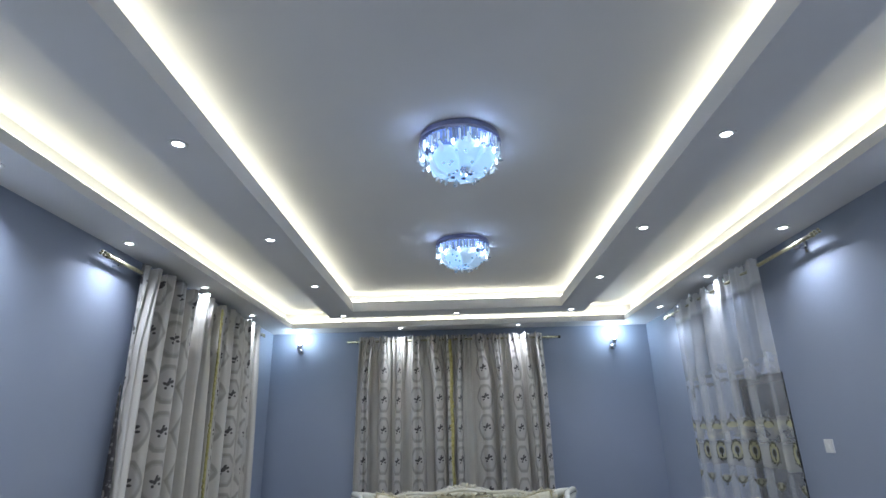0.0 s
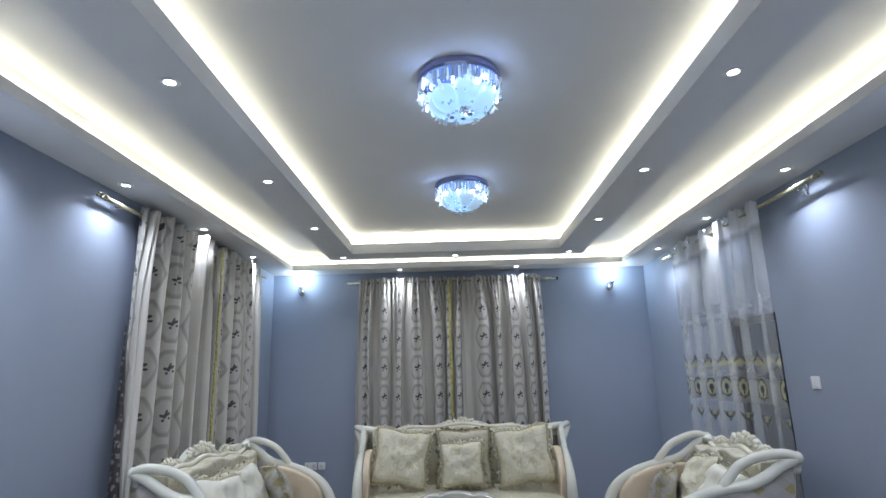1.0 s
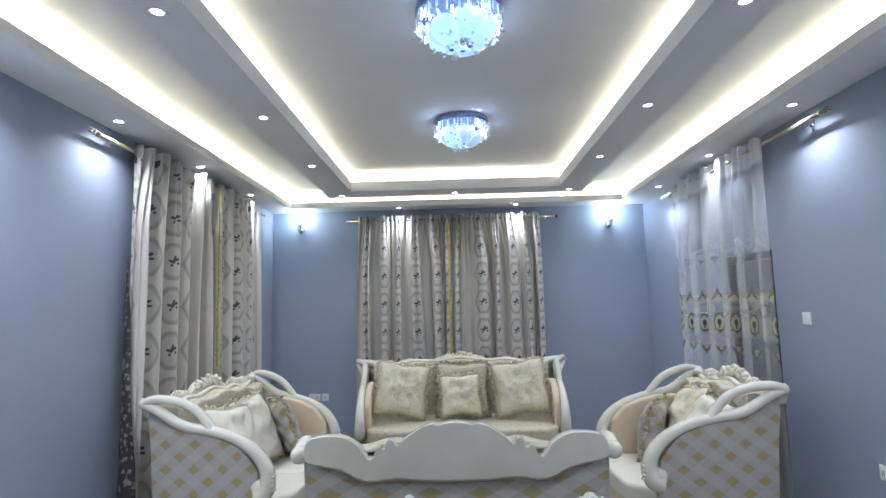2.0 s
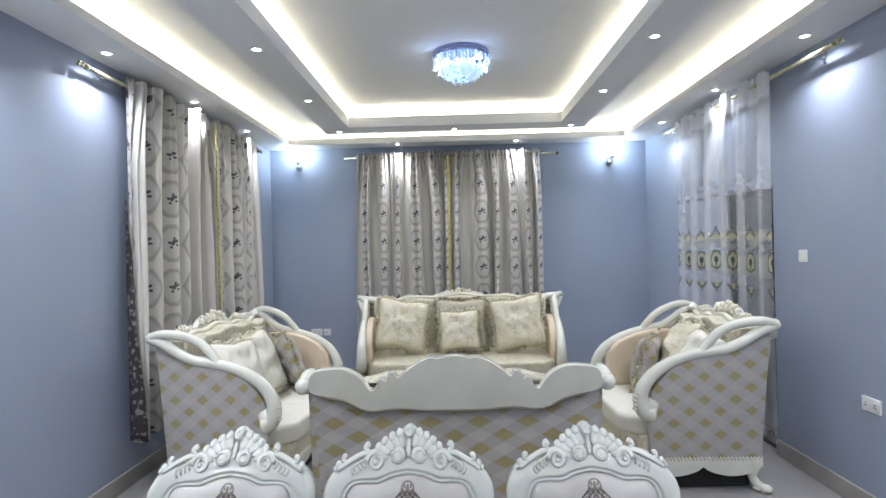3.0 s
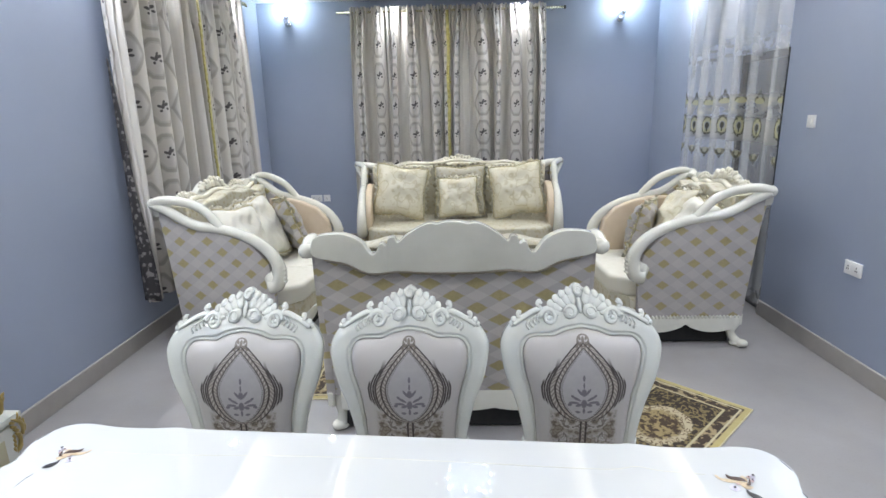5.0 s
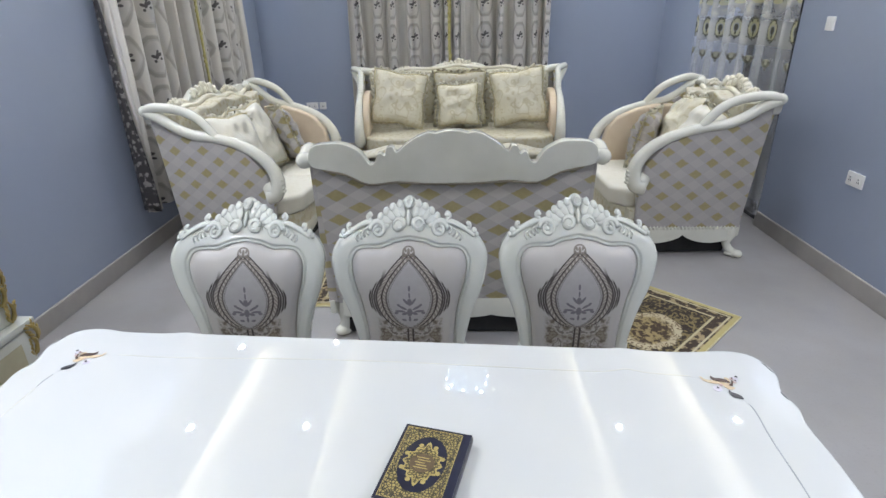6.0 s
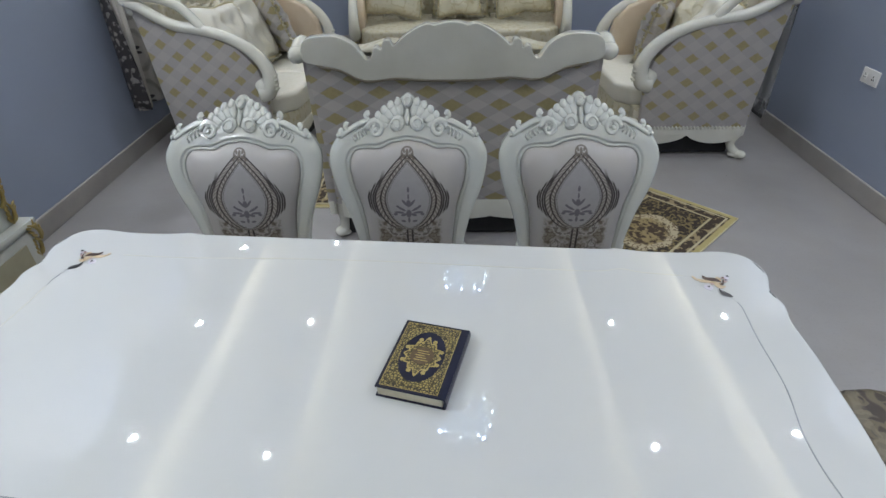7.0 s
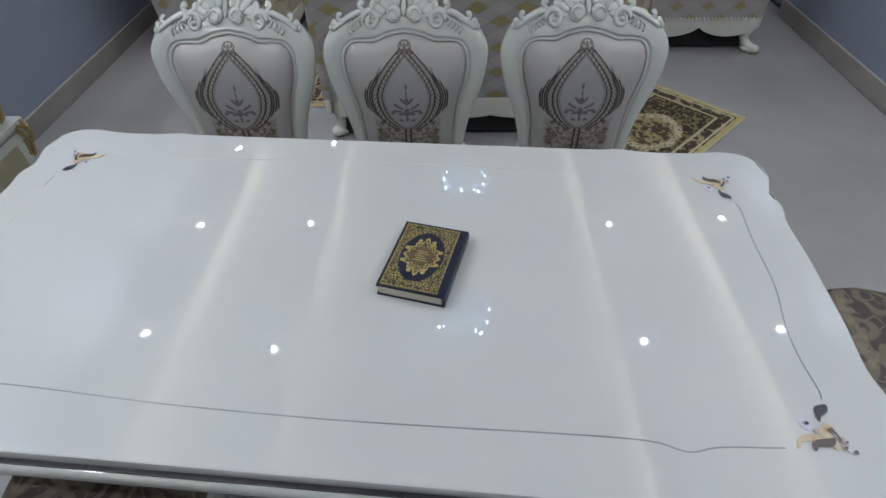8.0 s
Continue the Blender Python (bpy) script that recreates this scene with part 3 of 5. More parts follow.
pillow(0.04, 5.66, 0.865, 0.54, 0, -13, 0, CREAM, 0.16, "larger cream brocade cushion behind the small pillow")
for x, r, s in ((-0.565, 10, 0.55), (0.02, -3, 0.42), (0.615, -9, 0.55)):
    pillow(x, 5.55, 0.595 + s / 2 + 0.012, s, r * 1.2, -15, r, PILLOW_A, 0.22)
pillow(-1.59, 3.93, 0.77, 0.54, 78, -22, 6, SATIN)
pillow(-1.58, 4.34, 0.77, 0.56, 86, -24, 0, SATIN)
pillow(-1.46, 4.68, 0.72, 0.50, 124, -18, 10, LOZENGE_X, label="small pillow of gold lozenge cloth on the loveseat")
pillow(1.74, 4.02, 0.77, 0.54, -90, -22, 6, SATIN)
pillow(1.745, 4.34, 0.80, 0.52, -97, -24, -8, PILLOW_A, 0.20, "ruffled cream satin pillow on the armchair")
pillow(1.52, 4.44, 0.72, 0.44, -124, -16, 0, LOZENGE_X, label="small pillow of gold lozenge cloth on the armchair")

# ---- dining chairs ----
def ellipse(t, x, z, cx, cz, rx, rz, turn=0.0):
    """The squared distance from a leaf's middle, 1 at its edge."""
    c, s = math.cos(radians(turn)), math.sin(radians(turn))
    dx, dz = t.m("SUBTRACT", x, cx), t.m("SUBTRACT", z, cz)
    a = t.m("ADD", t.m("MULTIPLY", dx, c), t.m("MULTIPLY", dz, s))
    b = t.m("SUBTRACT", t.m("MULTIPLY", dz, c), t.m("MULTIPLY", dx, s))
    a, b = t.m("DIVIDE", a, rx), t.m("DIVIDE", b, rz)
    return t.m("ADD", t.m("MULTIPLY", a, a), t.m("MULTIPLY", b, b))


def medallion_cloth():
    """Pale silk with a woven brown medallion of nested ogee bands and a sprig."""
    t = Tree("medallion_silk", 0.38)
    v, x, y, z = t.coords()
    ax = t.m("ABSOLUTE", x)
    up = t.ramp(z, 0.852, 0.987)
    dn = t.ramp(z, 0.852, 0.744)
    w_up = t.m("MULTIPLY_ADD", t.m("POWER", up, 1.6), -0.096, 0.096)
    w_dn = t.m("SQRT", t.m("SUBTRACT", 1.0, t.m("MULTIPLY", dn, dn)))
    w = t.m("ADD", t.m("MULTIPLY", w_up, w_dn), 0.003)
    rho = t.m("SUBTRACT", ax, w)
    rag = t.m("MULTIPLY_ADD", t.noise(v, 130, 2), 0.010, -0.005)
    r2 = t.m("ADD", rho, t.m("MULTIPLY", rag, 0.35))

    def band(at, half):
        return t.ramp(t.m("ABSOLUTE", t.m("SUBTRACT", r2, at)), half, half * 0.55)

    def span(lo, hi, soft=0.012):
        return t.m("MULTIPLY", t.ramp(z, lo, lo + soft), t.ramp(z, hi, hi - soft))

    def most(*parts):
        out = parts[0]
        for p in parts[1:]:
            out = t.m("MAXIMUM", out, p)
        return out

    def strokes(step, slant, fill):
        """Slanting stitches that run along a band."""
        k = t.tri(t.m("ADD", t.m("MULTIPLY", z, 1.0 / step), t.m("MULTIPLY", r2, slant)))
        return t.ramp(k, fill, fill * 0.55)

    fold = t.nt.nodes.new("ShaderNodeCombineXYZ")
    t.link(ax, fold.inputs[0])
    t.link(z, fold.inputs[2])
    both = fold.outputs[0]
    curls = t.contour(both, 30, 0.15)
    # twisted rope, the leaf band inside it, and two fine lines
    rim_lines = most(band(0.005, 0.0036), band(-0.0125, 0.0032))
    inner = most(band(-0.0265, 0.0032), t.m("MULTIPLY", band(-0.0325, 0.0022), strokes(0.006, 0.0, 0.34)))
    below = t.ramp(z, 0.985, 0.975)
    rim_lines, inner = t.m("MULTIPLY", rim_lines, below), t.m("MULTIPLY", inner, below)
    flourish = most(t.m("MULTIPLY", band(0.0115, 0.0038), span(0.780, 0.925)), t.m("MULTIPLY", band(0.019, 0.0034), span(0.795, 0.905)), t.m("MULTIPLY", band(0.0255, 0.0036), span(0.805, 0.880)))
    horn = t.m("MULTIPLY", t.ramp(t.m("ABSOLUTE", t.m("SUBTRACT", t.m("ADD", ax, t.m("MULTIPLY", rag, 0.6)), t.m("MULTIPLY_ADD", t.m("SUBTRACT", z, 0.90), -0.35, 0.086))), 0.0058, 0.0030), span(0.868, 0.940, 0.030))
    dark = most(rim_lines, t.m("MULTIPLY", inner, 0.8), flourish, horn)
    belt = t.m("MULTIPLY", t.ramp(t.m("ABSOLUTE", t.m("SUBTRACT", r2, -0.012)), 0.017, 0.013), below)
    goldb = t.m("MULTIPLY", belt, 0.55)
    within = t.ramp(r2, -0.026, -0.030)

    def spray(leaves, rough=40.0):
        out = None
        for cx, cz, rx, rz, turn in leaves:
            e = t.ramp(t.m("ADD", ellipse(t, ax, z, cx, cz, rx, rz, turn), t.m("MULTIPLY", rag, rough)), 1.1, 0.7)
            out = e if out is None else t.m("MAXIMUM", out, e)
        return out

    sprig = spray(((0, 0.880, 0.004, 0.010, 0), (0, 0.858, 0.003, 0.010, 0), (0, 0.836, 0.008, 0.012, 0), (0.012, 0.838, 0.004, 0.014, -38), (0.022, 0.818, 0.015, 0.004, 28), (0.030, 0.806, 0.016, 0.004, 4), (0, 0.802, 0.009, 0.014, 0),
                   (0.016, 0.798, 0.010, 0.005, -16), (0.042, 0.800, 0.007, 0.005, -10), (0.034, 0.826, 0.006, 0.004, 35), (0.0, 0.780, 0.004, 0.010, 0), (0.018, 0.776, 0.008, 0.004, 10)))
    tip = t.m("MAXIMUM", spray(((0, 0.987, 0.005, 0.010, 0), (0.010, 0.992, 0.004, 0.007, -25), (0.015, 0.980, 0.005, 0.008, -10), (0.008, 0.977, 0.004, 0.006, 20), (0.020, 0.971, 0.004, 0.007, -40)), 60.0),
               t.ramp(t.m("ABSOLUTE", t.m("SUBTRACT", t.m("SQRT", ellipse(t, ax, z, 0, 0.986, 0.017, 0.015)), 1.0)), 0.18, 0.09))
    field = t.m("MULTIPLY", t.ramp(t.m("SUBTRACT", ax, t.m("MULTIPLY", rag, 2.0)), 0.106, 0.090), t.m("MULTIPLY", t.ramp(z, 0.786, 0.770), t.ramp(rho, -0.012, -0.004)))
    field = t.m("MAXIMUM", field, t.m("MULTIPLY", t.ramp(ax, 0.102, 0.090), t.ramp(z, 0.742, 0.734)))
    foot = t.m("MULTIPLY", field, t.m("MAXIMUM", curls, t.m("MULTIPLY", t.contour(both, 58, 0.18), 0.6)))
    goldb = t.m("MAXIMUM", goldb, t.m("MULTIPLY", field, t.ramp(t.noise(both, 30, 2), 0.42, 0.58)))
    ground = t.mix(t.noise(v, 6, 4), (0.365, 0.350, 0.328), (0.440, 0.422, 0.398))
    ground = t.mix(t.m("MULTIPLY", within, 0.75), ground, t.mix(t.noise(both, 40, 3), (0.26, 0.25, 0.252), (0.36, 0.345, 0.345)))
    light = t.m("MAXIMUM", t.m("MULTIPLY", band(-0.0035, 0.0075), strokes(0.013, 90.0, 0.27)), t.m("MULTIPLY", band(-0.0195, 0.0062), strokes(0.011, -80.0, 0.25)))
    col = t.mix(t.m("MULTIPLY", goldb, 0.85), ground, (0.19, 0.16, 0.115))
    col = t.mix(t.m("MULTIPLY", belt, 0.6), col, (0.13, 0.108, 0.085))
    col = t.mix(t.m("MULTIPLY", t.m("MULTIPLY", light, below), 0.85), col, (0.42, 0.395, 0.355))
    col = t.mix(t.m("MULTIPLY", t.m("MAXIMUM", tip, foot), 0.8), col, (0.09, 0.07, 0.05))
    col = t.mix(t.m("MULTIPLY", dark, 0.96), col, (0.030, 0.022, 0.019))
    col = t.mix(t.m("MULTIPLY", sprig, 0.85), col, (0.10, 0.088, 0.105))
    t.bump(t.m("ADD", t.noise(v, 400, 2), t.m("MULTIPLY", dark, 0.5)), 0.2, 0.002)
    return t.done(col)


MEDALLION = medallion_cloth()


def leaf_silk():
    """Dark brown silk with curling khaki leaves."""
    t = Tree("figured_seat_silk", 0.5)
    v = t.coords()[0]
    curls = t.m("MAXIMUM", t.contour(v, 8, 0.30, 1.0), t.contour(v, 15, 0.16, 1.5))
    spots = t.ramp(t.noise(v, 12, 2), 0.58, 0.62)
    col = t.mix(t.noise(v, 30, 3), (0.030, 0.022, 0.016), (0.060, 0.046, 0.034))
    col = t.mix(t.m("MULTIPLY", curls, 0.8), col, (0.15, 0.125, 0.075))
    col = t.mix(t.m("MULTIPLY", spots, 0.55), col, (0.22, 0.19, 0.13))
    t.bump(t.m("ADD", curls, t.noise(v, 300, 2)), 0.3, 0.002)
    return t.done(col)


SEAT_SILK = leaf_silk()
OUTER = [(0, 1.075), (0.05, 1.07), (0.10, 1.058), (0.15, 1.048), (0.204, 1.030), (0.232, 1.001), (0.245, 0.965), (0.241, 0.917), (0.228, 0.862), (0.199, 0.784), (0.179, 0.701), (0.170, 0.64), (0.166, 0.60), (0.165, 0.575)]
INNER = [(0, 1.013), (0.050, 1.004), (0.086, 0.990), (0.124, 0.991), (0.152, 0.988), (0.170, 0.972), (0.178, 0.943), (0.172, 0.892), (0.152, 0.822), (0.141, 0.75), (0.137, 0.701), (0.134, 0.655), (0.132, 0.635), (0.130, 0.62)]


def bow(bm):
    """The back of a chair rolls backwards at its crest."""
    for v in bm.verts:
        v.co.y -= 0.15 * (1 - math.exp(-max(0.0, 1.13 - v.co.z) / 0.12))
    return bm


def half_to_loop(pts, n=4):
    s = [(p.x, p.y) for p in spline([(a, b, 0) for a, b in pts], n)]
    return s + [(-a, b) for a, b in reversed(s[1:])]


def ring_frame(outer, inner, y0, y1, swell):
    """A rounded open frame between two loops of as many points; y0 is its back, y1 its face."""
    bm = bmesh.new()
    rows = []
    for (ox, oz), (ix, iz) in zip(outer, inner):
        row = []
        for f, y in ((0.0, y0), (0.0, y1 + 0.014), (0.05, y1 + 0.002), (0.16, y1 - swell * 0.8), (0.42, y1 - swell), (0.70, y1 - swell * 0.95), (0.79, y1 - swell * 0.9), (0.83, y1 + 0.002), (0.87, y1 - swell * 0.85), (0.96, y1 - swell * 0.6), (1.0, y1 + 0.006), (1.0, y0)):
            row.append(bm.verts.new((ox + (ix - ox) * f, y, oz + (iz - oz) * f)))
        rows.append(row)
    k, c = len(rows), len(rows[0])
    for i in range(k):
        a, b = rows[i], rows[(i + 1) % k]
        for j in range(c):
            bm.faces.new((a[j], a[(j + 1) % c], b[(j + 1) % c], b[j]))
    return bm


def curl(cx, cz, r, y, s, turns=1.35, thick=0.009):
    pts = []
    n = 22
    for i in range(n + 1):
        a = i / n * turns * 2 * math.pi
        rr = r * (1 - 0.62 * i / n)
        pts.append((cx + s * rr * math.cos(a), y, cz + rr * math.sin(a)))
    return tube(pts, [thick * (1.1 - 0.4 * i / n) for i in range(n + 1)], 8)


GOLD_BEAD = painted("dull_gilt", (0.30, 0.28, 0.22), (0.40, 0.38, 0.31), 0.4, 30)
BACK_AT = Matrix.Translation((0, 0, -0.183)) @ Matrix.Scale(1.11, 4)


def dining_chair(name, label, m):
    c = thing(name, label, "chair", m, "dining chairs round the table")
    o, i = half_to_loop(OUTER), half_to_loop(INNER)
    part("back_frame", bow(ring_frame(o, i, 0.040, 0.006, 0.005)), WHITE_LACQUER, c, "glossy white carved back frame", smooth=True).matrix_basis = BACK_AT
    bead = half_to_loop([(a * 0.985 + 0.0, b * 1.0 - 0.004) for a, b in INNER])
    part("bead", bow(tube([(a, 0.006, b) for a, b in bead], 0.0028, 6, closed=True, up=(0, 1, 0))), GOLD_BEAD, c, "dull gilt bead round the pad", smooth=True).matrix_basis = BACK_AT
    # pad
    bm = bmesh.new()
    loops = []
    cx, cz = 0.0, 0.80
    for f, y in ((1.01, 0.030), (1.0, 0.004), (0.96, -0.008), (0.86, -0.016), (0.66, -0.023), (0.42, -0.027), (0.2, -0.029), (0.06, -0.030)):
        loops.append([bm.verts.new((cx + (a - cx) * f, y, cz + (b - cz) * f)) for a, b in i])
    for u, v in zip(loops, loops[1:]):
        for j in range(len(u)):
            bm.faces.new((u[j], u[(j + 1) % len(u)], v[(j + 1) % len(u)], v[j]))
    bm.faces.new(loops[-1])
    bm.faces.new(loops[0][::-1])
    part("back_pad", bow(bm), MEDALLION, c, "pale silk pad with a woven brown medallion", smooth=True).matrix_basis = BACK_AT
    # carving
    y = 0.004
    tips = ((0.030, 1.112), (0.053, 1.105), (0.074, 1.094), (0.092, 1.080), (0.103, 1.064))
    plate_edge = [(0, 1.126), (0.012, 1.122)]
    for px, pz in tips:
        plate_edge += [(px * 0.88, 1.045 + (pz - 1.045) * 0.98), (px, pz)]
    plate_edge += [(0.116, 1.062), (0.14, 1.056), (0.18, 1.042), (0.205, 1.024), (0.15, 1.026), (0, 1.042)]
    bits = [moved(slab(flip2(plate_edge), 0.022, "y", 0.005), pose(0, y + 0.006, 0))]

    def ridge(x, z, rx, ry, rz, turn, d):
        b = bmesh.new()
        bmesh.ops.create_icosphere(b, subdivisions=2, radius=1)
        return moved(b, pose(x, y - d, z, 0, turn, 0) @ Matrix.Diagonal((rx, ry, rz, 1)))

    bits += [ridge(0, 1.114, 0.017, 0.009, 0.017, 0, 0.002), curl(0.0, 1.114, 0.012, y - 0.010, 1, 1.4, 0.0032), ridge(0, 1.076, 0.007, 0.008, 0.022, 0, 0.006)]
    for s in (-1, 1):
        for n, (px, pz) in enumerate(tips):
            dx, dz = px, pz - 1.040
            turn = s * math.degrees(math.atan2(dx, dz))
            bits.append(ridge(s * px * 0.80, 1.040 + dz * 0.80, 0.0128, 0.0075, 0.026, turn, 0.0))
            bits.append(ridge(s * px * 0.97, 1.040 + dz * 0.97, 0.0120, 0.0080, 0.0105, turn, 0.002))
        # the two full petals at the heart of the shell
        bits += [ridge(s * 0.030, 1.060, 0.024, 0.010, 0.020, s * 25, 0.006), curl(s * 0.031, 1.061, 0.017, y - 0.015, s, 0.9, 0.0030)]
        # open scroll with its leaf strokes
        bits += [curl(s * 0.096, 1.046, 0.025, y - 0.004, s, 1.2, 0.0075), ridge(s * 0.099, 1.044, 0.008, 0.006, 0.007, 0, 0.004)]
        for n in range(4):
            arc = [(s * (0.124 + 0.011 * n + 0.009 * math.sin(f * math.pi)), y - 0.004, 1.056 - 0.006 * n - 0.024 * f) for f in (0, 0.25, 0.5, 0.75, 1)]
            bits.append(tube(arc, 0.0034, 6))
        # hooked buds
        hook = spline([(s * 0.112, y, 1.060), (s * 0.121, y, 1.070), (s * 0.128, y, 1.078), (s * 0.122, y, 1.084), (s * 0.116, y, 1.079)], 4)
        bits += [tube(hook, [0.006, 0.0065, 0.0075, 0.008, 0.006], 8), ridge(s * 0.122, 1.083, 0.008, 0.008, 0.008, 0, 0.0)]
        hook = spline([(s * 0.178, y, 1.042), (s * 0.190, y, 1.050), (s * 0.188, y, 1.058), (s * 0.181, y, 1.056)], 4)
        bits += [tube(hook, 0.0065, 8), ridge(s * 0.203, 1.038, 0.010, 0.008, 0.010, 0, -0.002), ridge(s * 0.212, 1.028, 0.007, 0.007, 0.008, 0, -0.002)]
        lip = spline([(s * 0.100, y, 1.062), (s * 0.13, y, 1.064), (s * 0.165, y, 1.050), (s * 0.205, y, 1.026)], 4)
        bits.append(tube(lip, 0.0075, 8))
    part("crest", bow(join(*bits)), WHITE_LACQUER, c, "carved white shell crest", smooth=True).matrix_basis = BACK_AT
    # seat and legs
    part("seat_frame", moved(slab([(-0.235, -0.50), (-0.215, -0.575), (-0.15, -0.62), (0, -0.64), (0.15, -0.62), (0.215, -0.575), (0.235, -0.50), (0.205, -0.13), (-0.205, -0.13)], 0.075, "z", 0.012), pose(0, 0, 0.36)), WHITE_LACQUER, c, auto=40)
    part("seat", moved(puffy([(-0.222, -0.49), (-0.203, -0.56), (-0.145, -0.603), (0, -0.622), (0.145, -0.603), (0.203, -0.56), (0.222, -0.49), (0.195, -0.17), (-0.195, -0.17)], 0.075, "z", 0.03), pose(0, 0, 0.43)), SEAT_SILK, c, "brown figured silk seat", auto=60)
    for s in (-1, 1):
        part("leg", cabriole(s * 0.195, -0.56, 0.38, s, -1, 0.036), WHITE_LACQUER, c, smooth=True)
        post = spline([(s * 0.176, -0.138, 0.55), (s * 0.165, -0.142, 0.40), (s * 0.165, -0.11, 0.2), (s * 0.175, -0.05, 0.0)], 4)
        part("leg", tube(post, [0.024, 0.022, 0.020, 0.018], 10), WHITE_LACQUER, c, smooth=True)
    return c


first = dining_chair("dining_chair", "glossy white carved dining chair with a medallion pad", pose(-0.168, 1.837, 0))
copy_thing(first, pose(-0.740, 1.837, 0))
copy_thing(first, pose(0.416, 1.837, 0))
copy_thing(first, pose(1.56, 0.74, 0, 0, 0, -101))
copy_thing(first, pose(-0.76, 0.10, 0, 0, 0, 180))

# ---- dining table ----
TABLE_Z = 0.76
TABLE_AT = pose(-0.2265, 0.8865, 0, 0, 0, -4.2)
QUARTER = [(0, 0.505), (0.35, 0.505), (0.60, 0.506), (0.66, 0.512), (0.74, 0.502), (0.85, 0.503), (0.95, 0.515), (1.01, 0.50), (1.04, 0.455), (1.046, 0.40), (1.028, 0.335), (1.040, 0.275), (1.030, 0.21), (1.036, 0.10), (1.036, 0)]


def table_loop(shrink=0.0):
    q = [(p.x, p.y) for p in spline([(a, b, 0) for a, b in QUARTER], 4)]
    q[0], q[-1] = QUARTER[0], QUARTER[-1]
    right = q + [(a, -b) for a, b in reversed(q[:-1])]
    loop = right + [(-a, b) for a, b in reversed(right[1:-1])]
    return [(a * (1 - shrink / 1.07), b * (1 - shrink / 0.53)) for a, b in loop]


INK = painted("dark_paint", (0.03, 0.03, 0.035), (0.05, 0.05, 0.05), 0.3, 30)
GREY_INK = painted("grey_paint_line", (0.22, 0.24, 0.25), (0.34, 0.36, 0.37), 0.3, 12)
BLUSH = painted("painted_blush", (0.42, 0.30, 0.28), (0.50, 0.38, 0.34), 0.35, 40)
LEAF_GOLD = painted("painted_gold", (0.44, 0.33, 0.19), (0.58, 0.48, 0.33), 0.35, 90)


def top_gloss():
    t = Tree("table_gloss", 0.04, coat=0.9)
    v = t.coords()[0]
    n = t.noise(v, 2.5, 4)
    t.b.inputs["Coat Roughness"].default_value = 0.01
    return t.done(t.mix(n, (0.565, 0.583, 0.570), (0.612, 0.626, 0.612)), t.m("MULTIPLY_ADD", t.noise(v, 9, 3), 0.012, 0.004))


TOP = top_gloss()
table = thing("dining_table", "glossy white dining table with a wavy edge and painted corner flowers", "table", TABLE_AT)
top = part("tabletop", moved(slab(table_loop(), 0.028, "z", 0.004, 2), pose(0, 0, TABLE_Z - 0.028)), TOP, table, auto=35)
for p in top.data.polygons:
    if p.area > 0.1:
        p.use_smooth = False
part("edge_moulding", moved(slab(table_loop(-0.008), 0.006, "z", 0.002), pose(0, 0, TABLE_Z - 0.0345)), INK, table, "thin dark brown edge bead", auto=40)
part("lower_moulding", moved(slab(table_loop(-0.017), 0.036, "z", 0.014, 3), pose(0, 0, TABLE_Z - 0.071)), WHITE_LACQUER, table, auto=40)
part("apron", moved(slab(table_loop(0.10), 0.09, "z", 0.01), pose(0, 0, TABLE_Z - 0.161)), WHITE_LACQUER, table, auto=40)
for sx in (-1, 1):
    for sy in (-1, 1):
        part("leg", cabriole(sx * 0.80, sy * 0.32, 0.62, sx, sy, 0.06), WHITE_LACQUER, table, "carved white table leg", smooth=True)
# painted lines between the corner flowers: grey on the east and south, worn pale on the north, all but gone on the west
def painted_line(points, mat, label):
    bm = tube([p + Vector((0, 0, TABLE_Z + 0.0006)) for p in spline(points, 6)], 0.0017, 6, flat=1.0)
    bmesh.ops.scale(bm, vec=(1, 1, 0.3), space=Matrix.Translation((0, 0, -TABLE_Z)), verts=bm.verts)
    part("painted_line", bm, mat, top, label)


painted_line([(0.917, -0.285, 0), (0.920, -0.263, 0), (0.912, -0.2, 0), (0.912, -0.12, 0), (0.928, 0.0, 0), (0.926, 0.15, 0), (0.930, 0.25, 0), (0.925, 0.28, 0)], GREY_INK, "thin grey painted line")
painted_line([(-0.925, 0.275, 0), (-0.930, 0.25, 0), (-0.929, 0.225, 0)], GREY_INK, "short grey painted stroke")
painted_line([(-0.928, 0.215, 0), (-0.926, 0.10, 0), (-0.928, 0.0, 0), (-0.912, -0.12, 0), (-0.912, -0.2, 0), (-0.920, -0.263, 0)], LACQUER, "faint pale painted line")
for s, mat, label in ((-1, GREY_INK, "thin grey painted line"), (1, LACQUER, "faint pale painted line")):
    painted_line([(-0.80, s * 0.378, 0), (-0.60, s * 0.377, 0), (-0.30, s * 0.392, 0), (0, s * 0.398, 0), (0.25, s * 0.395, 0), (0.45, s * 0.391, 0), (0.59, s * 0.392, 0), (0.655, s * 0.407, 0), (0.71, s * 0.394, 0), (0.82, s * 0.386, 0)], mat, label)


LILAC = painted("painted_lilac", (0.50, 0.48, 0.55), (0.60, 0.58, 0.64), 0.3, 60)
UMBER = painted("painted_umber", (0.055, 0.030, 0.022), (0.085, 0.050, 0.036), 0.3, 60)


def disc_at(x, y, r):
    return [(x + r * (1 + 0.08 * math.sin(5 * a)) * math.cos(a), y + r * (1 + 0.08 * math.cos(4 * a)) * math.sin(a)) for a in [i * math.pi / 8 for i in range(16)]]


def rounded(points):
    return [(p.x, p.y) for p in spline([(a, b, 0) for a, b in points], 3, closed=True)]


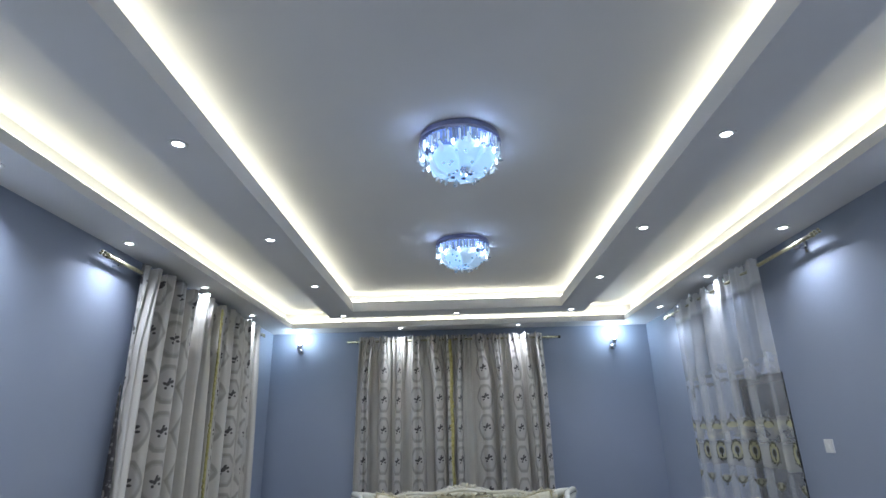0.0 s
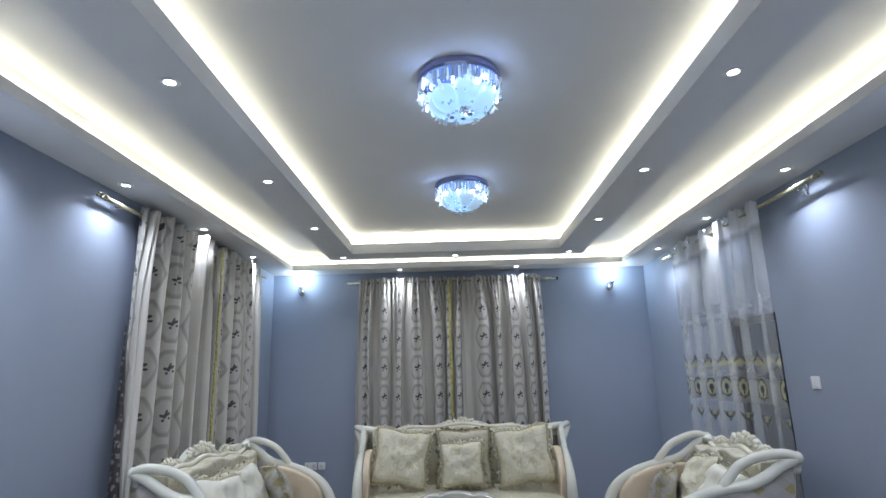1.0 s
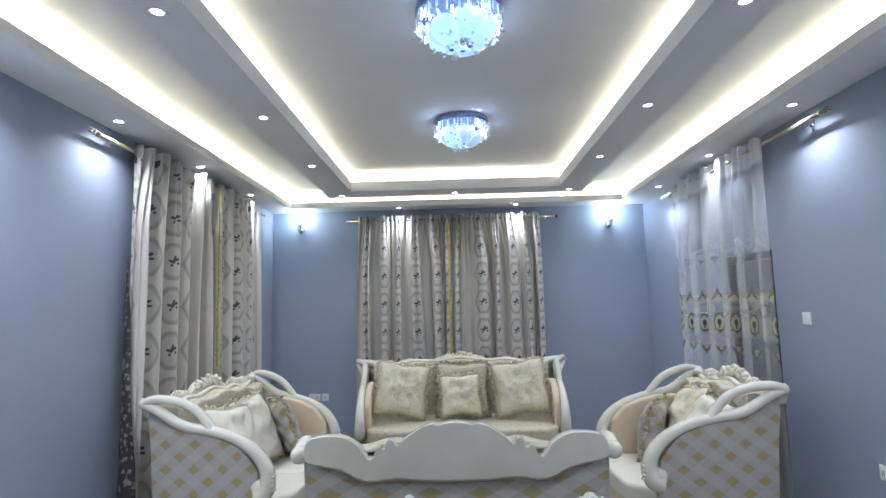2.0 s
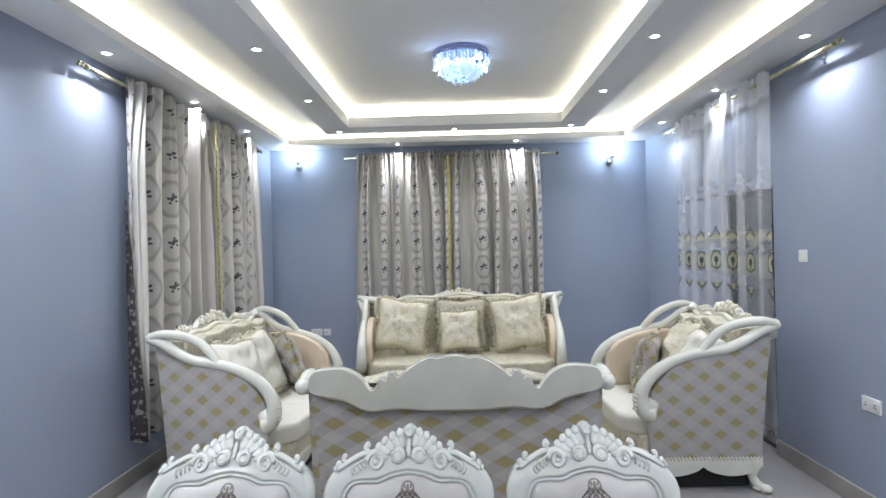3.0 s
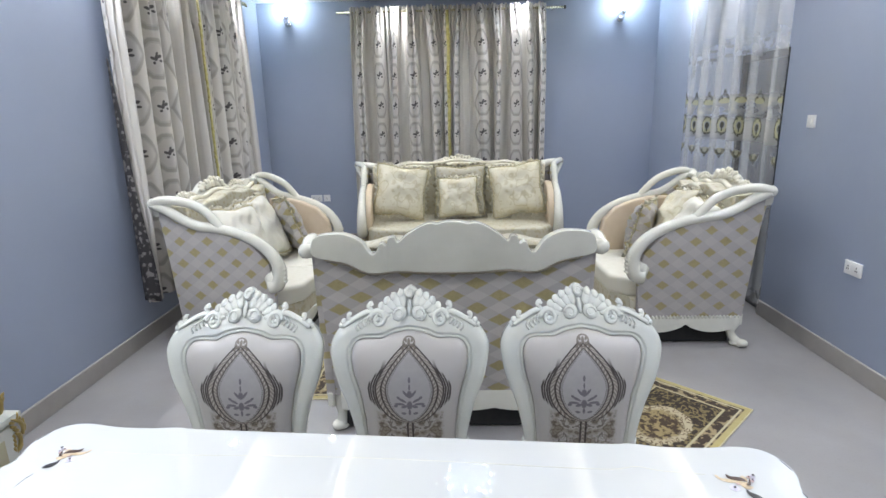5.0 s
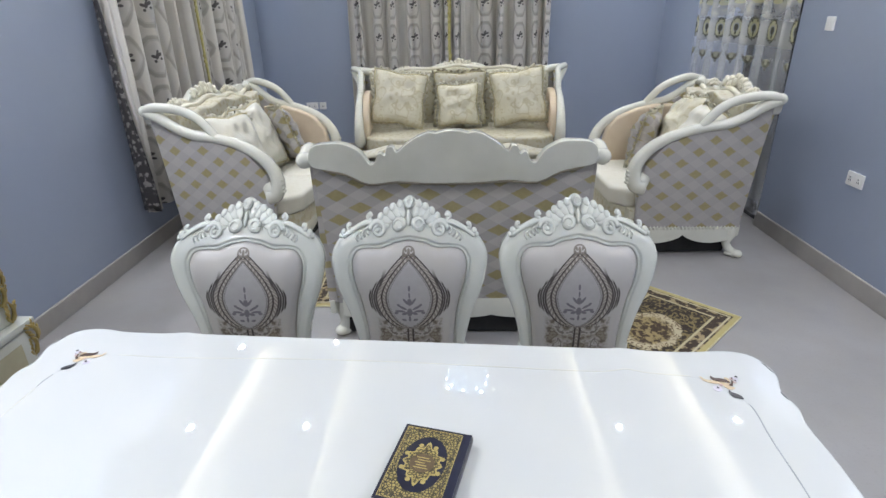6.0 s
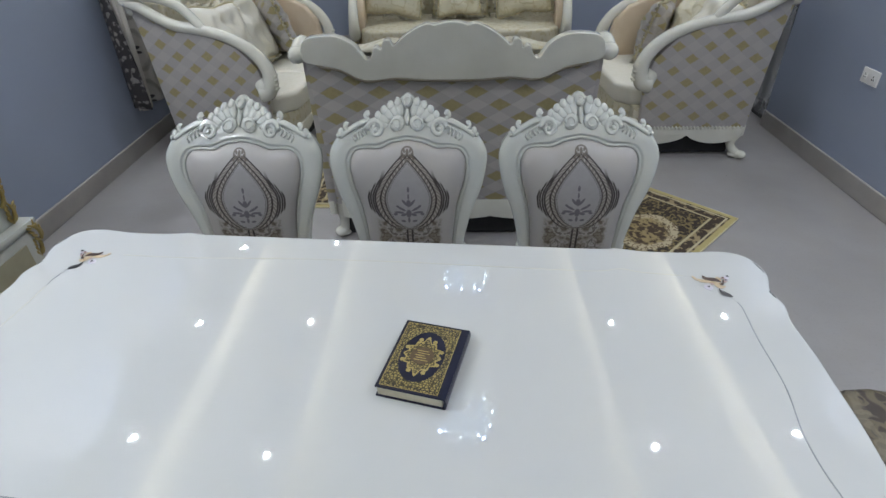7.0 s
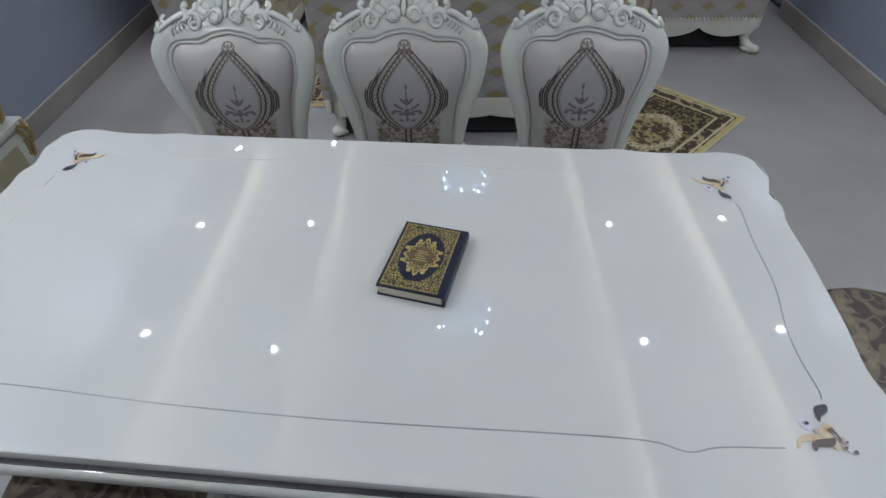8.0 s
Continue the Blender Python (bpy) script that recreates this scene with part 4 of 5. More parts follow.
# a corner spray: dx runs outwards along the table, dy inwards across it
SPRAY = (
    (disc_at(-0.0168, 0.042, 0.0135), LILAC), (disc_at(0.050, -0.010, 0.008), LILAC),
    (rounded([(-0.052, -0.012), (-0.047, 0.006), (-0.030, 0.018), (-0.004, 0.020), (0.020, 0.016), (0.000, 0.008), (-0.022, 0.004), (-0.040, 0.000), (-0.045, -0.010)]), LEAF_GOLD),
    (rounded([(0.002, 0.016), (0.004, 0.032), (0.016, 0.046), (0.030, 0.042), (0.034, 0.034), (0.024, 0.030), (0.028, 0.018), (0.014, 0.014)]), LEAF_GOLD),
    (rounded([(0.018, -0.010), (0.026, -0.011), (0.031, 0.000), (0.028, 0.014), (0.020, 0.004)]), LEAF_GOLD),
    (rounded([(-0.0195, -0.0165), (-0.021, 0.000), (-0.006, 0.009), (0.014, 0.012), (0.027, 0.014), (0.021, -0.001), (0.005, -0.006), (-0.010, -0.007)]), UMBER),
    (rounded([(0.0125, 0.080), (0.024, 0.086), (0.038, 0.088), (0.036, 0.074), (0.025, 0.064), (0.016, 0.058), (0.0118, 0.047), (0.008, 0.062)]), INK),
    (disc_at(0.0396, 0.0112, 0.0062), BLUSH), (disc_at(0.0378, -0.0049, 0.0058), BLUSH), (disc_at(0.0471, 0.0048, 0.0056), LILAC), (disc_at(-0.003, 0.028, 0.005), BLUSH),
    (disc_at(-0.0168, 0.042, 0.0036), INK), (disc_at(0.0545, -0.0137, 0.0042), INK), (disc_at(0.039, -0.006, 0.0026), UMBER), (disc_at(0.045, 0.006, 0.0026), UMBER),
    (rounded([(0.018, 0.030), (0.026, 0.034), (0.031, 0.026), (0.036, 0.010), (0.033, 0.008), (0.027, 0.022)]), UMBER))
for sx in (-1, 1):
    for sy in (-1, 1):
        z = TABLE_Z + 0.0002
        for shape, mat in SPRAY:
            part("painted_petal", moved(slab([(sx * (0.886 + 0.88 * a), sy * (0.374 - 0.88 * b)) for a, b in shape], 0.0006, "z"), pose(0, 0, z)), mat, top)
            z += 0.0003

# dark painted strokes in the hollows of the edge
for sx in (-1, 1):
    for sy in (-1, 1):
        for line in (((1.026, 0.480), (1.040, 0.455), (1.0465, 0.425), (1.0475, 0.400)), ((1.032, 0.350), (1.0300, 0.330), (1.034, 0.310), (1.039, 0.290))):
            stroke = tube([(sx * (a - 0.006), sy * (b - 0.002), TABLE_Z - 0.0022) for a, b in line], [0.001, 0.0032, 0.0030, 0.001], 6)
            part("painted_stroke", stroke, INK, top, "dark painted stroke on the edge", smooth=True)

# ---- book ----
NAVY = painted("navy_cover", (0.007, 0.008, 0.022), (0.012, 0.013, 0.034), 0.32, 30, 0.05)
PAGES = painted("page_edges", (0.62, 0.57, 0.42), (0.70, 0.65, 0.50), 0.8, 60, 0.2)
BROWN = painted("brown_foil", (0.09, 0.06, 0.03), (0.14, 0.095, 0.05), 0.4, 60)


def foil():
    t = Tree("gold_foil_filigree", 0.35)
    v, x, y, z = t.coords()
    n = t.nt.nodes.new("ShaderNodeTexVoronoi")
    n.feature = "DISTANCE_TO_EDGE"
    n.inputs["Scale"].default_value = 150
    t.nt.links.new(v, n.inputs["Vector"])
    lines = t.ramp(n.outputs["Distance"], 0.10, 0.2)
    col = t.mix(lines, (0.05, 0.042, 0.02), t.mix(t.noise(v, 60, 2), (0.30, 0.23, 0.07), (0.44, 0.35, 0.13)))
    t.bump(lines, 0.3, 0.0006)
    return t.done(col)


FOIL = foil()
FOIL_PLAIN = painted("gold_foil", (0.36, 0.28, 0.09), (0.48, 0.38, 0.14), 0.3, 60)
book = thing("book", "closed navy hardback book with gold filigree cover on the table", "book", pose(-0.073, 0.872, TABLE_Z + 0.0006, 0, 0, -14.6))
BW, BL, BT = 0.155, 0.216, 0.030
part("pages", box(-BW / 2 + 0.004, BW / 2 - 0.008, -BL / 2 + 0.004, BL / 2 - 0.004, 0.003, BT - 0.003), PAGES, book, "cream page edges")
part("back_cover", box(-BW / 2, BW / 2, -BL / 2, BL / 2, 0, 0.003, 0.001), NAVY, book)
front = part("front_cover", box(-BW / 2, BW / 2, -BL / 2, BL / 2, BT - 0.003, BT, 0.001), NAVY, book)
part("spine", moved(slab([(BW / 2 + 0.006 * math.cos(a) - 0.004, BT / 2 + BT / 2 * math.sin(a)) for a in [math.pi * (i / 10 - 0.5) for i in range(11)]], BL, "y"), pose(0, -BL / 2, 0)), NAVY, book, smooth=False)


def flat_shape(pts, z, mat, name, label=""):
    return part(name, moved(slab(pts, 0.0003, "z"), pose(-0.006, 0, z)), mat, front, label)


w, l = BW / 2 - 0.013, BL / 2 - 0.007
flat_shape([(-w, -l), (w, -l), (w, l), (-w, l)], BT + 0.0001, FOIL, "filigree_panel", "gold filigree panel")
for off in (0.0, 0.007):
    a, b = w - off, l - off
    part("border_line", join(*[moved(box(x0, x1, y0, y1, 0, 0.0002), pose(-0.006, 0, BT + 0.0004)) for x0, x1, y0, y1 in
                               ((-a, a, b - 0.0012, b), (-a, a, -b, -b + 0.0012), (-a, -a + 0.0012, -b, b), (a - 0.0012, a, -b, b))]), NAVY if off else FOIL_PLAIN, front)
flat_shape([(0.050 * math.cos(i * math.pi / 24), 0.078 * math.sin(i * math.pi / 24)) for i in range(48)], BT + 0.0006, NAVY, "oval", "dark navy oval")
star = []
for i in range(64):
    f = i * math.pi / 32
    r = 1 + 0.10 * math.cos(12 * f)
    peak = 1 + 0.30 * max(0, math.cos(2 * (f - math.pi / 2))) ** 6
    star.append((0.040 * r * math.cos(f), 0.044 * r * peak * math.sin(f)))
flat_shape(star, BT + 0.001, FOIL_PLAIN, "star", "gold lobed rosette")
flat_shape([(a * 0.90, b * 0.90) for a, b in star], BT + 0.0012, FOIL, "star_field", "filigree inside the rosette")
for i in range(8):
    f = i * math.pi / 4 + math.pi / 8
    flat_shape([(0.043 * math.cos(f) + 0.0055 * math.cos(g), 0.052 * math.sin(f) + 0.0055 * math.sin(g)) for g in [j * math.pi / 5 for j in range(10)]], BT + 0.0011, FOIL_PLAIN, "lobe")
flat_shape([(0.027 * math.cos(i * math.pi / 20), 0.026 * math.sin(i * math.pi / 20)) for i in range(40)], BT + 0.0016, BROWN, "centre", "brown centre with plain gold bars")
part("title_bars", join(*[moved(box(-0.016 + 0.004 * (j % 2), 0.016 - 0.005 * (j % 3), -0.0012, 0.0012, 0, 0.0002), pose(-0.006, -0.014 + 0.007 * j, BT + 0.0020)) for j in range(5)]), FOIL_PLAIN, front)

# ---- curtains ----
def figured_cloth():
    """Grey-beige drape with a net of hexagons and a dark sprig in each."""
    t = Tree("figured_drape", 0.36, spec=0.45)
    uv = t.nt.nodes.new("ShaderNodeTexCoord").outputs["UV"]
    sp = t.nt.nodes.new("ShaderNodeSeparateXYZ")
    t.nt.links.new(uv, sp.inputs[0])
    u, v = sp.outputs[0], sp.outputs[1]
    cu, cv = t.m("DIVIDE", u, 0.30), t.m("DIVIDE", v, 0.35)
    fu = t.m("MULTIPLY", t.tri(cu), 0.42)
    fv = t.m("SUBTRACT", t.m("FRACT", t.m("ADD", cv, 0.5)), 0.5)
    fv = t.m("MULTIPLY", fv, 0.35)
    su = t.m("MULTIPLY", t.m("SUBTRACT", t.m("FRACT", t.m("ADD", cu, 0.5)), 0.5), 0.40)
    afv = t.m("ABSOLUTE", fv)
    # hexagon: half width 0.105 at the waist, 0.06 at the ends
    oval = t.m("SQRT", t.m("ADD", t.m("MULTIPLY", fu, fu), t.m("MULTIPLY", t.m("MULTIPLY", afv, 0.70), t.m("MULTIPLY", afv, 0.70))))
    hexd = t.m("ADD", t.m("MULTIPLY", t.m("MAXIMUM", t.m("ADD", fu, t.m("MULTIPLY", afv, 0.50)), t.m("MULTIPLY", afv, 0.76)), 0.7), t.m("MULTIPLY", oval, 0.34))
    ragged = t.m("ADD", hexd, t.m("MULTIPLY_ADD", t.noise(uv, 80, 2), 0.008, -0.004))
    line = t.m("MAXIMUM", t.ramp(t.m("ABSOLUTE", t.m("SUBTRACT", ragged, 0.104)), 0.016, 0.007), t.m("MULTIPLY", t.ramp(t.m("ABSOLUTE", t.m("SUBTRACT", ragged, 0.088)), 0.004, 0.002), 0.5))
    sprig = None
    for cx, cz, rx, rz, turn in ((0.0, 0.006, 0.011, 0.026, -15), (0.020, 0.018, 0.018, 0.012, 35), (-0.020, 0.002, 0.016, 0.011, -35), (0.028, -0.014, 0.012, 0.010, -10), (-0.014, -0.032, 0.009, 0.011, 0), (0.006, 0.036, 0.008, 0.014, -20)):
        e = t.ramp(ellipse(t, su, fv, cx, cz, rx, rz, turn), 1.15, 0.75)
        sprig = e if sprig is None else t.m("MAXIMUM", sprig, e)
    side = t.m("SUBTRACT", 0.21, fu)
    link = t.ramp(t.m("ADD", t.m("ABSOLUTE", t.m("SUBTRACT", side, 0.05)), t.m("MULTIPLY", t.noise(uv, 30, 2), 0.012)), 0.016, 0.008)
    weave = t.noise(uv, 500, 2)
    ground = t.mix(t.noise(uv, 5, 4), (0.565, 0.54, 0.495), (0.645, 0.62, 0.57))
    inside = t.ramp(hexd, 0.105, 0.095)
    col = t.mix(t.m("MULTIPLY", inside, 0.35), ground, (0.45, 0.435, 0.425))
    col = t.mix(t.m("MULTIPLY", link, 0.25), col, (0.40, 0.36, 0.33))
    col = t.mix(t.m("MULTIPLY", line, 0.6), col, (0.23, 0.215, 0.185))
    col = t.mix(t.m("MULTIPLY", sprig, 0.9), col, (0.035, 0.03, 0.032))
    t.bump(t.m("ADD", weave, line), 0.12, 0.002)
    t.b.inputs["Sheen Weight"].default_value = 0.06
    return t.done(col, t.m("MULTIPLY_ADD", t.noise(uv, 8, 2), 0.15, 0.33))


def sheer_cloth():
    """Thin white voile with two rows of small sprigs and a gold embroidered border."""
    t = Tree("white_voile", 0.7)
    uv = t.nt.nodes.new("ShaderNodeTexCoord").outputs["UV"]
    sp = t.nt.nodes.new("ShaderNodeSeparateXYZ")
    t.nt.links.new(uv, sp.inputs[0])
    u, v = sp.outputs[0], sp.outputs[1]
    pitch = 0.335
    fu = t.m("MULTIPLY", t.tri(t.m("DIVIDE", u, pitch)), pitch * 1.7)
    dots = t.ramp(t.noise(uv, 105, 2), 0.36, 0.50)

    def leaf(cx, cz, rx, rz, turn=0):
        return t.ramp(ellipse(t, fu, v, cx, cz, rx, rz, turn), 1.15, 0.75)

    def chevron(z, rise, reach, half):
        d = t.m("ABSOLUTE", t.m("SUBTRACT", v, t.m("MULTIPLY_ADD", fu, rise, z)))
        return t.m("MULTIPLY", t.ramp(d, half, half * 0.6), t.ramp(fu, reach, reach * 0.92))

    def most(*parts):
        out = parts[0]
        for p in parts[1:]:
            out = t.m("MAXIMUM", out, p)
        return out

    def arc(cz, rx, rz, half):
        e = t.m("SQRT", ellipse(t, fu, v, 0, cz, rx, rz))
        return t.ramp(t.m("ABSOLUTE", t.m("SUBTRACT", e, 1.0)), half, half * 0.5)

    small = most(leaf(0, 2.165, 0.006, 0.026), leaf(0.020, 2.146, 0.022, 0.013, 25), leaf(0, 2.055, 0.006, 0.024), leaf(0.020, 2.072, 0.022, 0.013, -25))
    faint = most(leaf(0.075, 2.10, 0.03, 0.010, 30), leaf(0.10, 2.13, 0.012, 0.020))
    crown = t.m("MULTIPLY", most(chevron(1.762, -0.95, 0.070, 0.017), leaf(0, 1.775, 0.011, 0.022), leaf(0.022, 1.722, 0.008, 0.010)), dots)
    heart = most(leaf(0, 1.495, 0.017, 0.030), leaf(0, 1.455, 0.006, 0.018))
    swan = t.m("MULTIPLY", most(arc(1.495, 0.056, 0.076, 0.20), leaf(0.030, 1.560, 0.010, 0.024, -28), leaf(0.050, 1.44, 0.009, 0.022, 30), leaf(0.0, 1.415, 0.010, 0.016)), dots)
    foot = t.m("MULTIPLY", most(chevron(1.232, 0.95, 0.070, 0.017), leaf(0, 1.228, 0.010, 0.022), leaf(0.022, 1.275, 0.008, 0.010)), dots)
    hem = t.m("MULTIPLY", most(leaf(0, 0.25, 0.012, 0.05), leaf(0.035, 0.235, 0.012, 0.035, -30), leaf(0.07, 0.225, 0.010, 0.03)), dots)
    dark = most(crown, heart, swan, foot, hem, t.m("MULTIPLY", t.m("MULTIPLY", small, dots), 0.8), t.m("MULTIPLY", faint, 0.10))
    petals = most(arc(1.495, 0.040, 0.054, 0.55), leaf(0, 1.70, 0.07, 0.026))
    wash = t.m("MULTIPLY", t.ramp(t.m("ABSOLUTE", t.m("SUBTRACT", v, 1.665)), 0.10, 0.05), t.m("MULTIPLY", t.ramp(t.noise(uv, 9, 3), 0.40, 0.62), 0.45))
    wash2 = t.m("MULTIPLY", t.ramp(t.m("ABSOLUTE", t.m("SUBTRACT", v, 1.47)), 0.11, 0.06), 0.2)
    gold = most(t.m("MULTIPLY", petals, 0.75), wash, wash2, t.m("MULTIPLY", leaf(0, 1.265, 0.05, 0.03), 0.6))
    col = t.mix(gold, (0.90, 0.91, 0.93), (0.58, 0.52, 0.20))
    col = t.mix(t.m("MULTIPLY", dark, 0.96), col, (0.03, 0.03, 0.012))
    worked = t.m("MAXIMUM", t.m("MULTIPLY", gold, 0.6), dark)
    t.link(t.m("MULTIPLY_ADD", worked, 0.80, t.m("ADD", t.m("MULTIPLY_ADD", t.noise(uv, 4, 3), 0.12, 0.175), t.m("ADD", t.m("MULTIPLY", t.ramp(v, 1.8, 2.8), 0.10), t.m("MULTIPLY", t.ramp(v, 2.72, 2.76), 0.30)))), t.b.inputs["Alpha"])
    t.bump(t.noise(uv, 600, 2), 0.1, 0.001)
    return t.done(col)


DRAPE = figured_cloth()
VOILE = sheer_cloth()
REVERSE = brocade("drape_reverse", (0.034, 0.030, 0.031), (0.40, 0.38, 0.36), 27, 0.6, 0.5)
TASSEL = painted("tassel_gold", (0.30, 0.25, 0.06), (0.62, 0.57, 0.24), 0.4, 26, 0.2)
BRASS = painted("brass_rod", (0.42, 0.39, 0.25), (0.52, 0.49, 0.33), 0.28, 20, 0.02)
BRASS.node_tree.nodes["Principled BSDF"].inputs["Metallic"].default_value = 0.55
CHROME = painted("chrome", (0.60, 0.61, 0.63), (0.66, 0.67, 0.69), 0.12, 20, 0.01)
CHROME.node_tree.nodes["Principled BSDF"].inputs["Metallic"].default_value = 1.0
BLACK = painted("black_cap", (0.02, 0.02, 0.02), (0.03, 0.03, 0.03), 0.4, 20)


def drape(w, z0, z1, folds, depth, seed, flare=0.0, uneven=0.45, start=0.0, sharp=0.8, lock=0.0, rumple=1.0, wall=0.092, slim=1.0):
    """A hanging cloth in the x z plane: finely gathered at the head, in folds of uneven width below."""
    rng = random.Random(seed)
    step = 40
    nx, nz = folds * step, 40
    wide = [rng.uniform(1 - uneven, 1 + uneven) for _ in range(folds)]
    wide[0] *= slim
    total = sum(wide)
    amp = [depth * (0.35 + 0.65 * a) * rng.uniform(0.65, 1.15) for a in wide] + [depth * 0.8]
    amp[0] *= slim ** 1.6
    lean = [rng.uniform(-0.5, 0.5) for _ in range(folds + 1)]
    slack = [rng.uniform(0.0, 6.28) for _ in range(folds + 1)]
    creases = [(rng.uniform(0.0, folds), rng.uniform(0.03, 0.06), rng.uniform(0.35, 0.75), rng.uniform(-0.25, 0.25)) for _ in range(int(folds * 2 * rumple))]
    marks = [sum(wide[:i]) / total for i in range(folds + 1)]
    bm = bmesh.new()
    layer = bm.loops.layers.uv.new("cloth")

    def at(i, f, z):
        down = min(1.0, (z1 - z) / 0.60)
        head = max(0.0, 1 - (z1 - z) / 0.85)
        ph = i / step
        k = min(int(ph), folds - 1)
        g = ph - k
        s = (marks[k] + (marks[k + 1] - marks[k]) * g) * (0.45 + 0.55 * down) + i / nx * (0.55 - 0.55 * down)
        mid = g * g * (3 - 2 * g)
        a = (amp[k] * (1 - mid) + amp[k + 1] * mid) * (0.45 + 0.55 * down)
        turn = 2 * math.pi * (g + (0.10 * lean[k] * math.sin(2 * math.pi * g)))
        wave = math.sin(turn)
        wave = math.copysign(abs(wave) ** sharp, wave)
        # smaller pleats ride on the large folds and fade or drift on the way down
        pleat = 0.22 * a * math.sin(2 * math.pi * ph * 2.0 + slack[k] * (1 - mid) + slack[k + 1] * mid + 1.3 * f) * (1.0 - 0.35 * f)
        ruffle = rumple * 0.026 * head ** 1.6 * math.sin(2 * math.pi * ph * 3.7 + seed + 0.8 * math.sin(ph * 2)) + rumple * 0.014 * head ** 1.2 * math.sin(2 * math.pi * ph * 6.1)
        crease = 0.006 * math.sin(2 * math.pi * ph * 3.3 + 4 * f + slack[k]) * (0.4 + 0.6 * (1 - down)) + 0.006 * math.sin(2 * math.pi * ph * 0.37 + 5 * f)
        for at_ph, wide_ph, deep, drift in creases:
            d = (ph - at_ph - drift * f) / wide_ph
            if abs(d) < 3:
                crease += deep * depth * math.exp(-d * d)
        x = (s - 0.5) * (w + flare * f) + 0.016 * down * math.sin(ph * 2.2 + 2.4 * f + seed) - 0.20 * a * math.sin(2 * turn) * down
        return x, min(wall, a * wave + pleat * rumple + ruffle + crease)

    line = [0.0]
    spots = [at(i, 0.55, z1 + (z0 - z1) * 0.55) for i in range(nx + 1)]
    for p, q in zip(spots, spots[1:]):
        line.append(line[-1] + math.hypot(q[0] - p[0], q[1] - p[1]))
    grid, where = [], {}
    for j in range(nz + 1):
        f = (j / nz) ** 1.4
        z = z1 + (z0 - z1) * f
        row = []
        for i in range(nx + 1):
            x, y = at(i, f, z)
            vert = bm.verts.new((x, y, z + (0.007 * math.sin(2.6 * math.pi * i / step) + 0.009 * math.sin(9.4 * math.pi * i / step + seed) if j == 0 else 0.008 * math.sin(2.6 * math.pi * i / step) if j == nz else 0)))
            where[vert] = ((i / step * lock if lock else line[i]) + start, z + 0.008 * math.sin(i / step * 1.7 + seed))
            row.append(vert)
        grid.append(row)
    for j in range(nz):
        for i in range(nx):
            face = bm.faces.new((grid[j][i], grid[j][i + 1], grid[j + 1][i + 1], grid[j + 1][i]))
            for lp in face.loops:
                lp[layer].uv = where[lp.vert]
    return bm


def cloth(name, bm, mat, parent, label=""):
    ob = part(name, bm, mat, parent, label, smooth=True)
    if mat is not VOILE:
        thick = ob.modifiers.new("thickness", "SOLIDIFY")
        thick.thickness = 0.002
    return ob


def curtain_rod(name, label, m, x0, x1, z, brackets, capped=False):
    r = thing(name, label, "curtain rod", m)
    part("rod", tube([(x0, 0, z), (x1, 0, z)], 0.014, 12), BRASS, r, smooth=True)
    for x, s in () if capped else ((x0, -1), (x1, 1)):
        part("finial", join(tube([(x, 0, z), (x + s * 0.02, 0, z)], 0.019, 12), *[blob(x + s * (0.035 + 0.012 * i), 0.010 * math.cos(2.1 * i), z + 0.010 * math.sin(2.1 * i), 0.013, 0.012, 0.012, 1) for i in range(6)]),
                 BRASS, r, "knotted brass finial", smooth=True)
    if capped:
        part("end_cap", tube([(x1 - 0.012, 0, z), (x1 + 0.014, 0, z)], 0.021, 14), BLACK, r, "black plastic end cap", smooth=True)
    for x in brackets:
        part("bracket", join(tube([(x, 0.0, z - 0.02), (x, 0.085, z - 0.02)], 0.008, 8), tube([(x, 0.085, z - 0.055), (x, 0.085, z + 0.02)], 0.010, 8),
                             tube([(x + 0.019 * math.cos(a), 0.019 * math.sin(a) * 0, z + 0.019 * math.sin(a)) for a in [i * math.pi / 6 for i in range(12)]], 0.005, 6, closed=True)), CHROME, r, smooth=True)
    return r


def tassel_trim(parent, x, y, z0, z1, seed):
    rng = random.Random(seed)
    bits = []
    n = int((z1 - z0) / 0.045)
    for i in range(n):
        z = z0 + (z1 - z0) * i / n
        bits.append(blob(x + rng.uniform(-0.016, 0.016), y, z, 0.015, 0.011, 0.024, 1))
    line = tube([(x + 0.006 * math.sin(i), y, z0 + (z1 - z0) * i / 24) for i in range(25)], 0.019, 6, flat=0.5)
    return part("trim", join(line, *bits), TASSEL, parent, "yellow-gold tasselled edge", smooth=True)


# far window: two figured drapes meeting in the middle
AT = pose(-0.07, 6.945, 0)
c = thing("curtain", "grey-beige figured curtain pair hanging behind the sofa", "curtain", AT, "figured curtains")
for x, w, seed in ((-0.585, 1.16, 3), (0.585, 1.16, 8)):
    d = cloth("drape", drape(w, 0.10, 2.885, 6, 0.082, seed, 0.05, uneven=0.6, start=0.075, sharp=0.85, lock=0.30), DRAPE, c)
    d.location.x = x
tassel_trim(c, 0.0, -0.075, 0.2, 2.82, 1)
curtain_rod("curtain_rod", "brass curtain rod with black end cap", pose(-0.07, 6.982, 0), -1.33, 1.39, 2.835, (-1.2, 1.25), capped=True)

# west window
AT = pose(-2.274, 5.0, 0, 0, 0, 90)
c = thing("curtain", "grey-beige figured curtain pair on the long wall", "curtain", AT, "figured curtains")
for x, w, seed, slim in ((-0.60, 1.19, 21, 0.55), (0.60, 1.19, 13, 1.0)):
    d = cloth("drape", drape(w, 0.34, 2.915, 6, 0.068, seed, 0.06, uneven=0.6, start=0.255, sharp=0.85, lock=0.245, slim=slim), DRAPE, c)
    d.location.x = x
tassel_trim(c, 0.02, -0.075, 0.4, 2.85, 2)
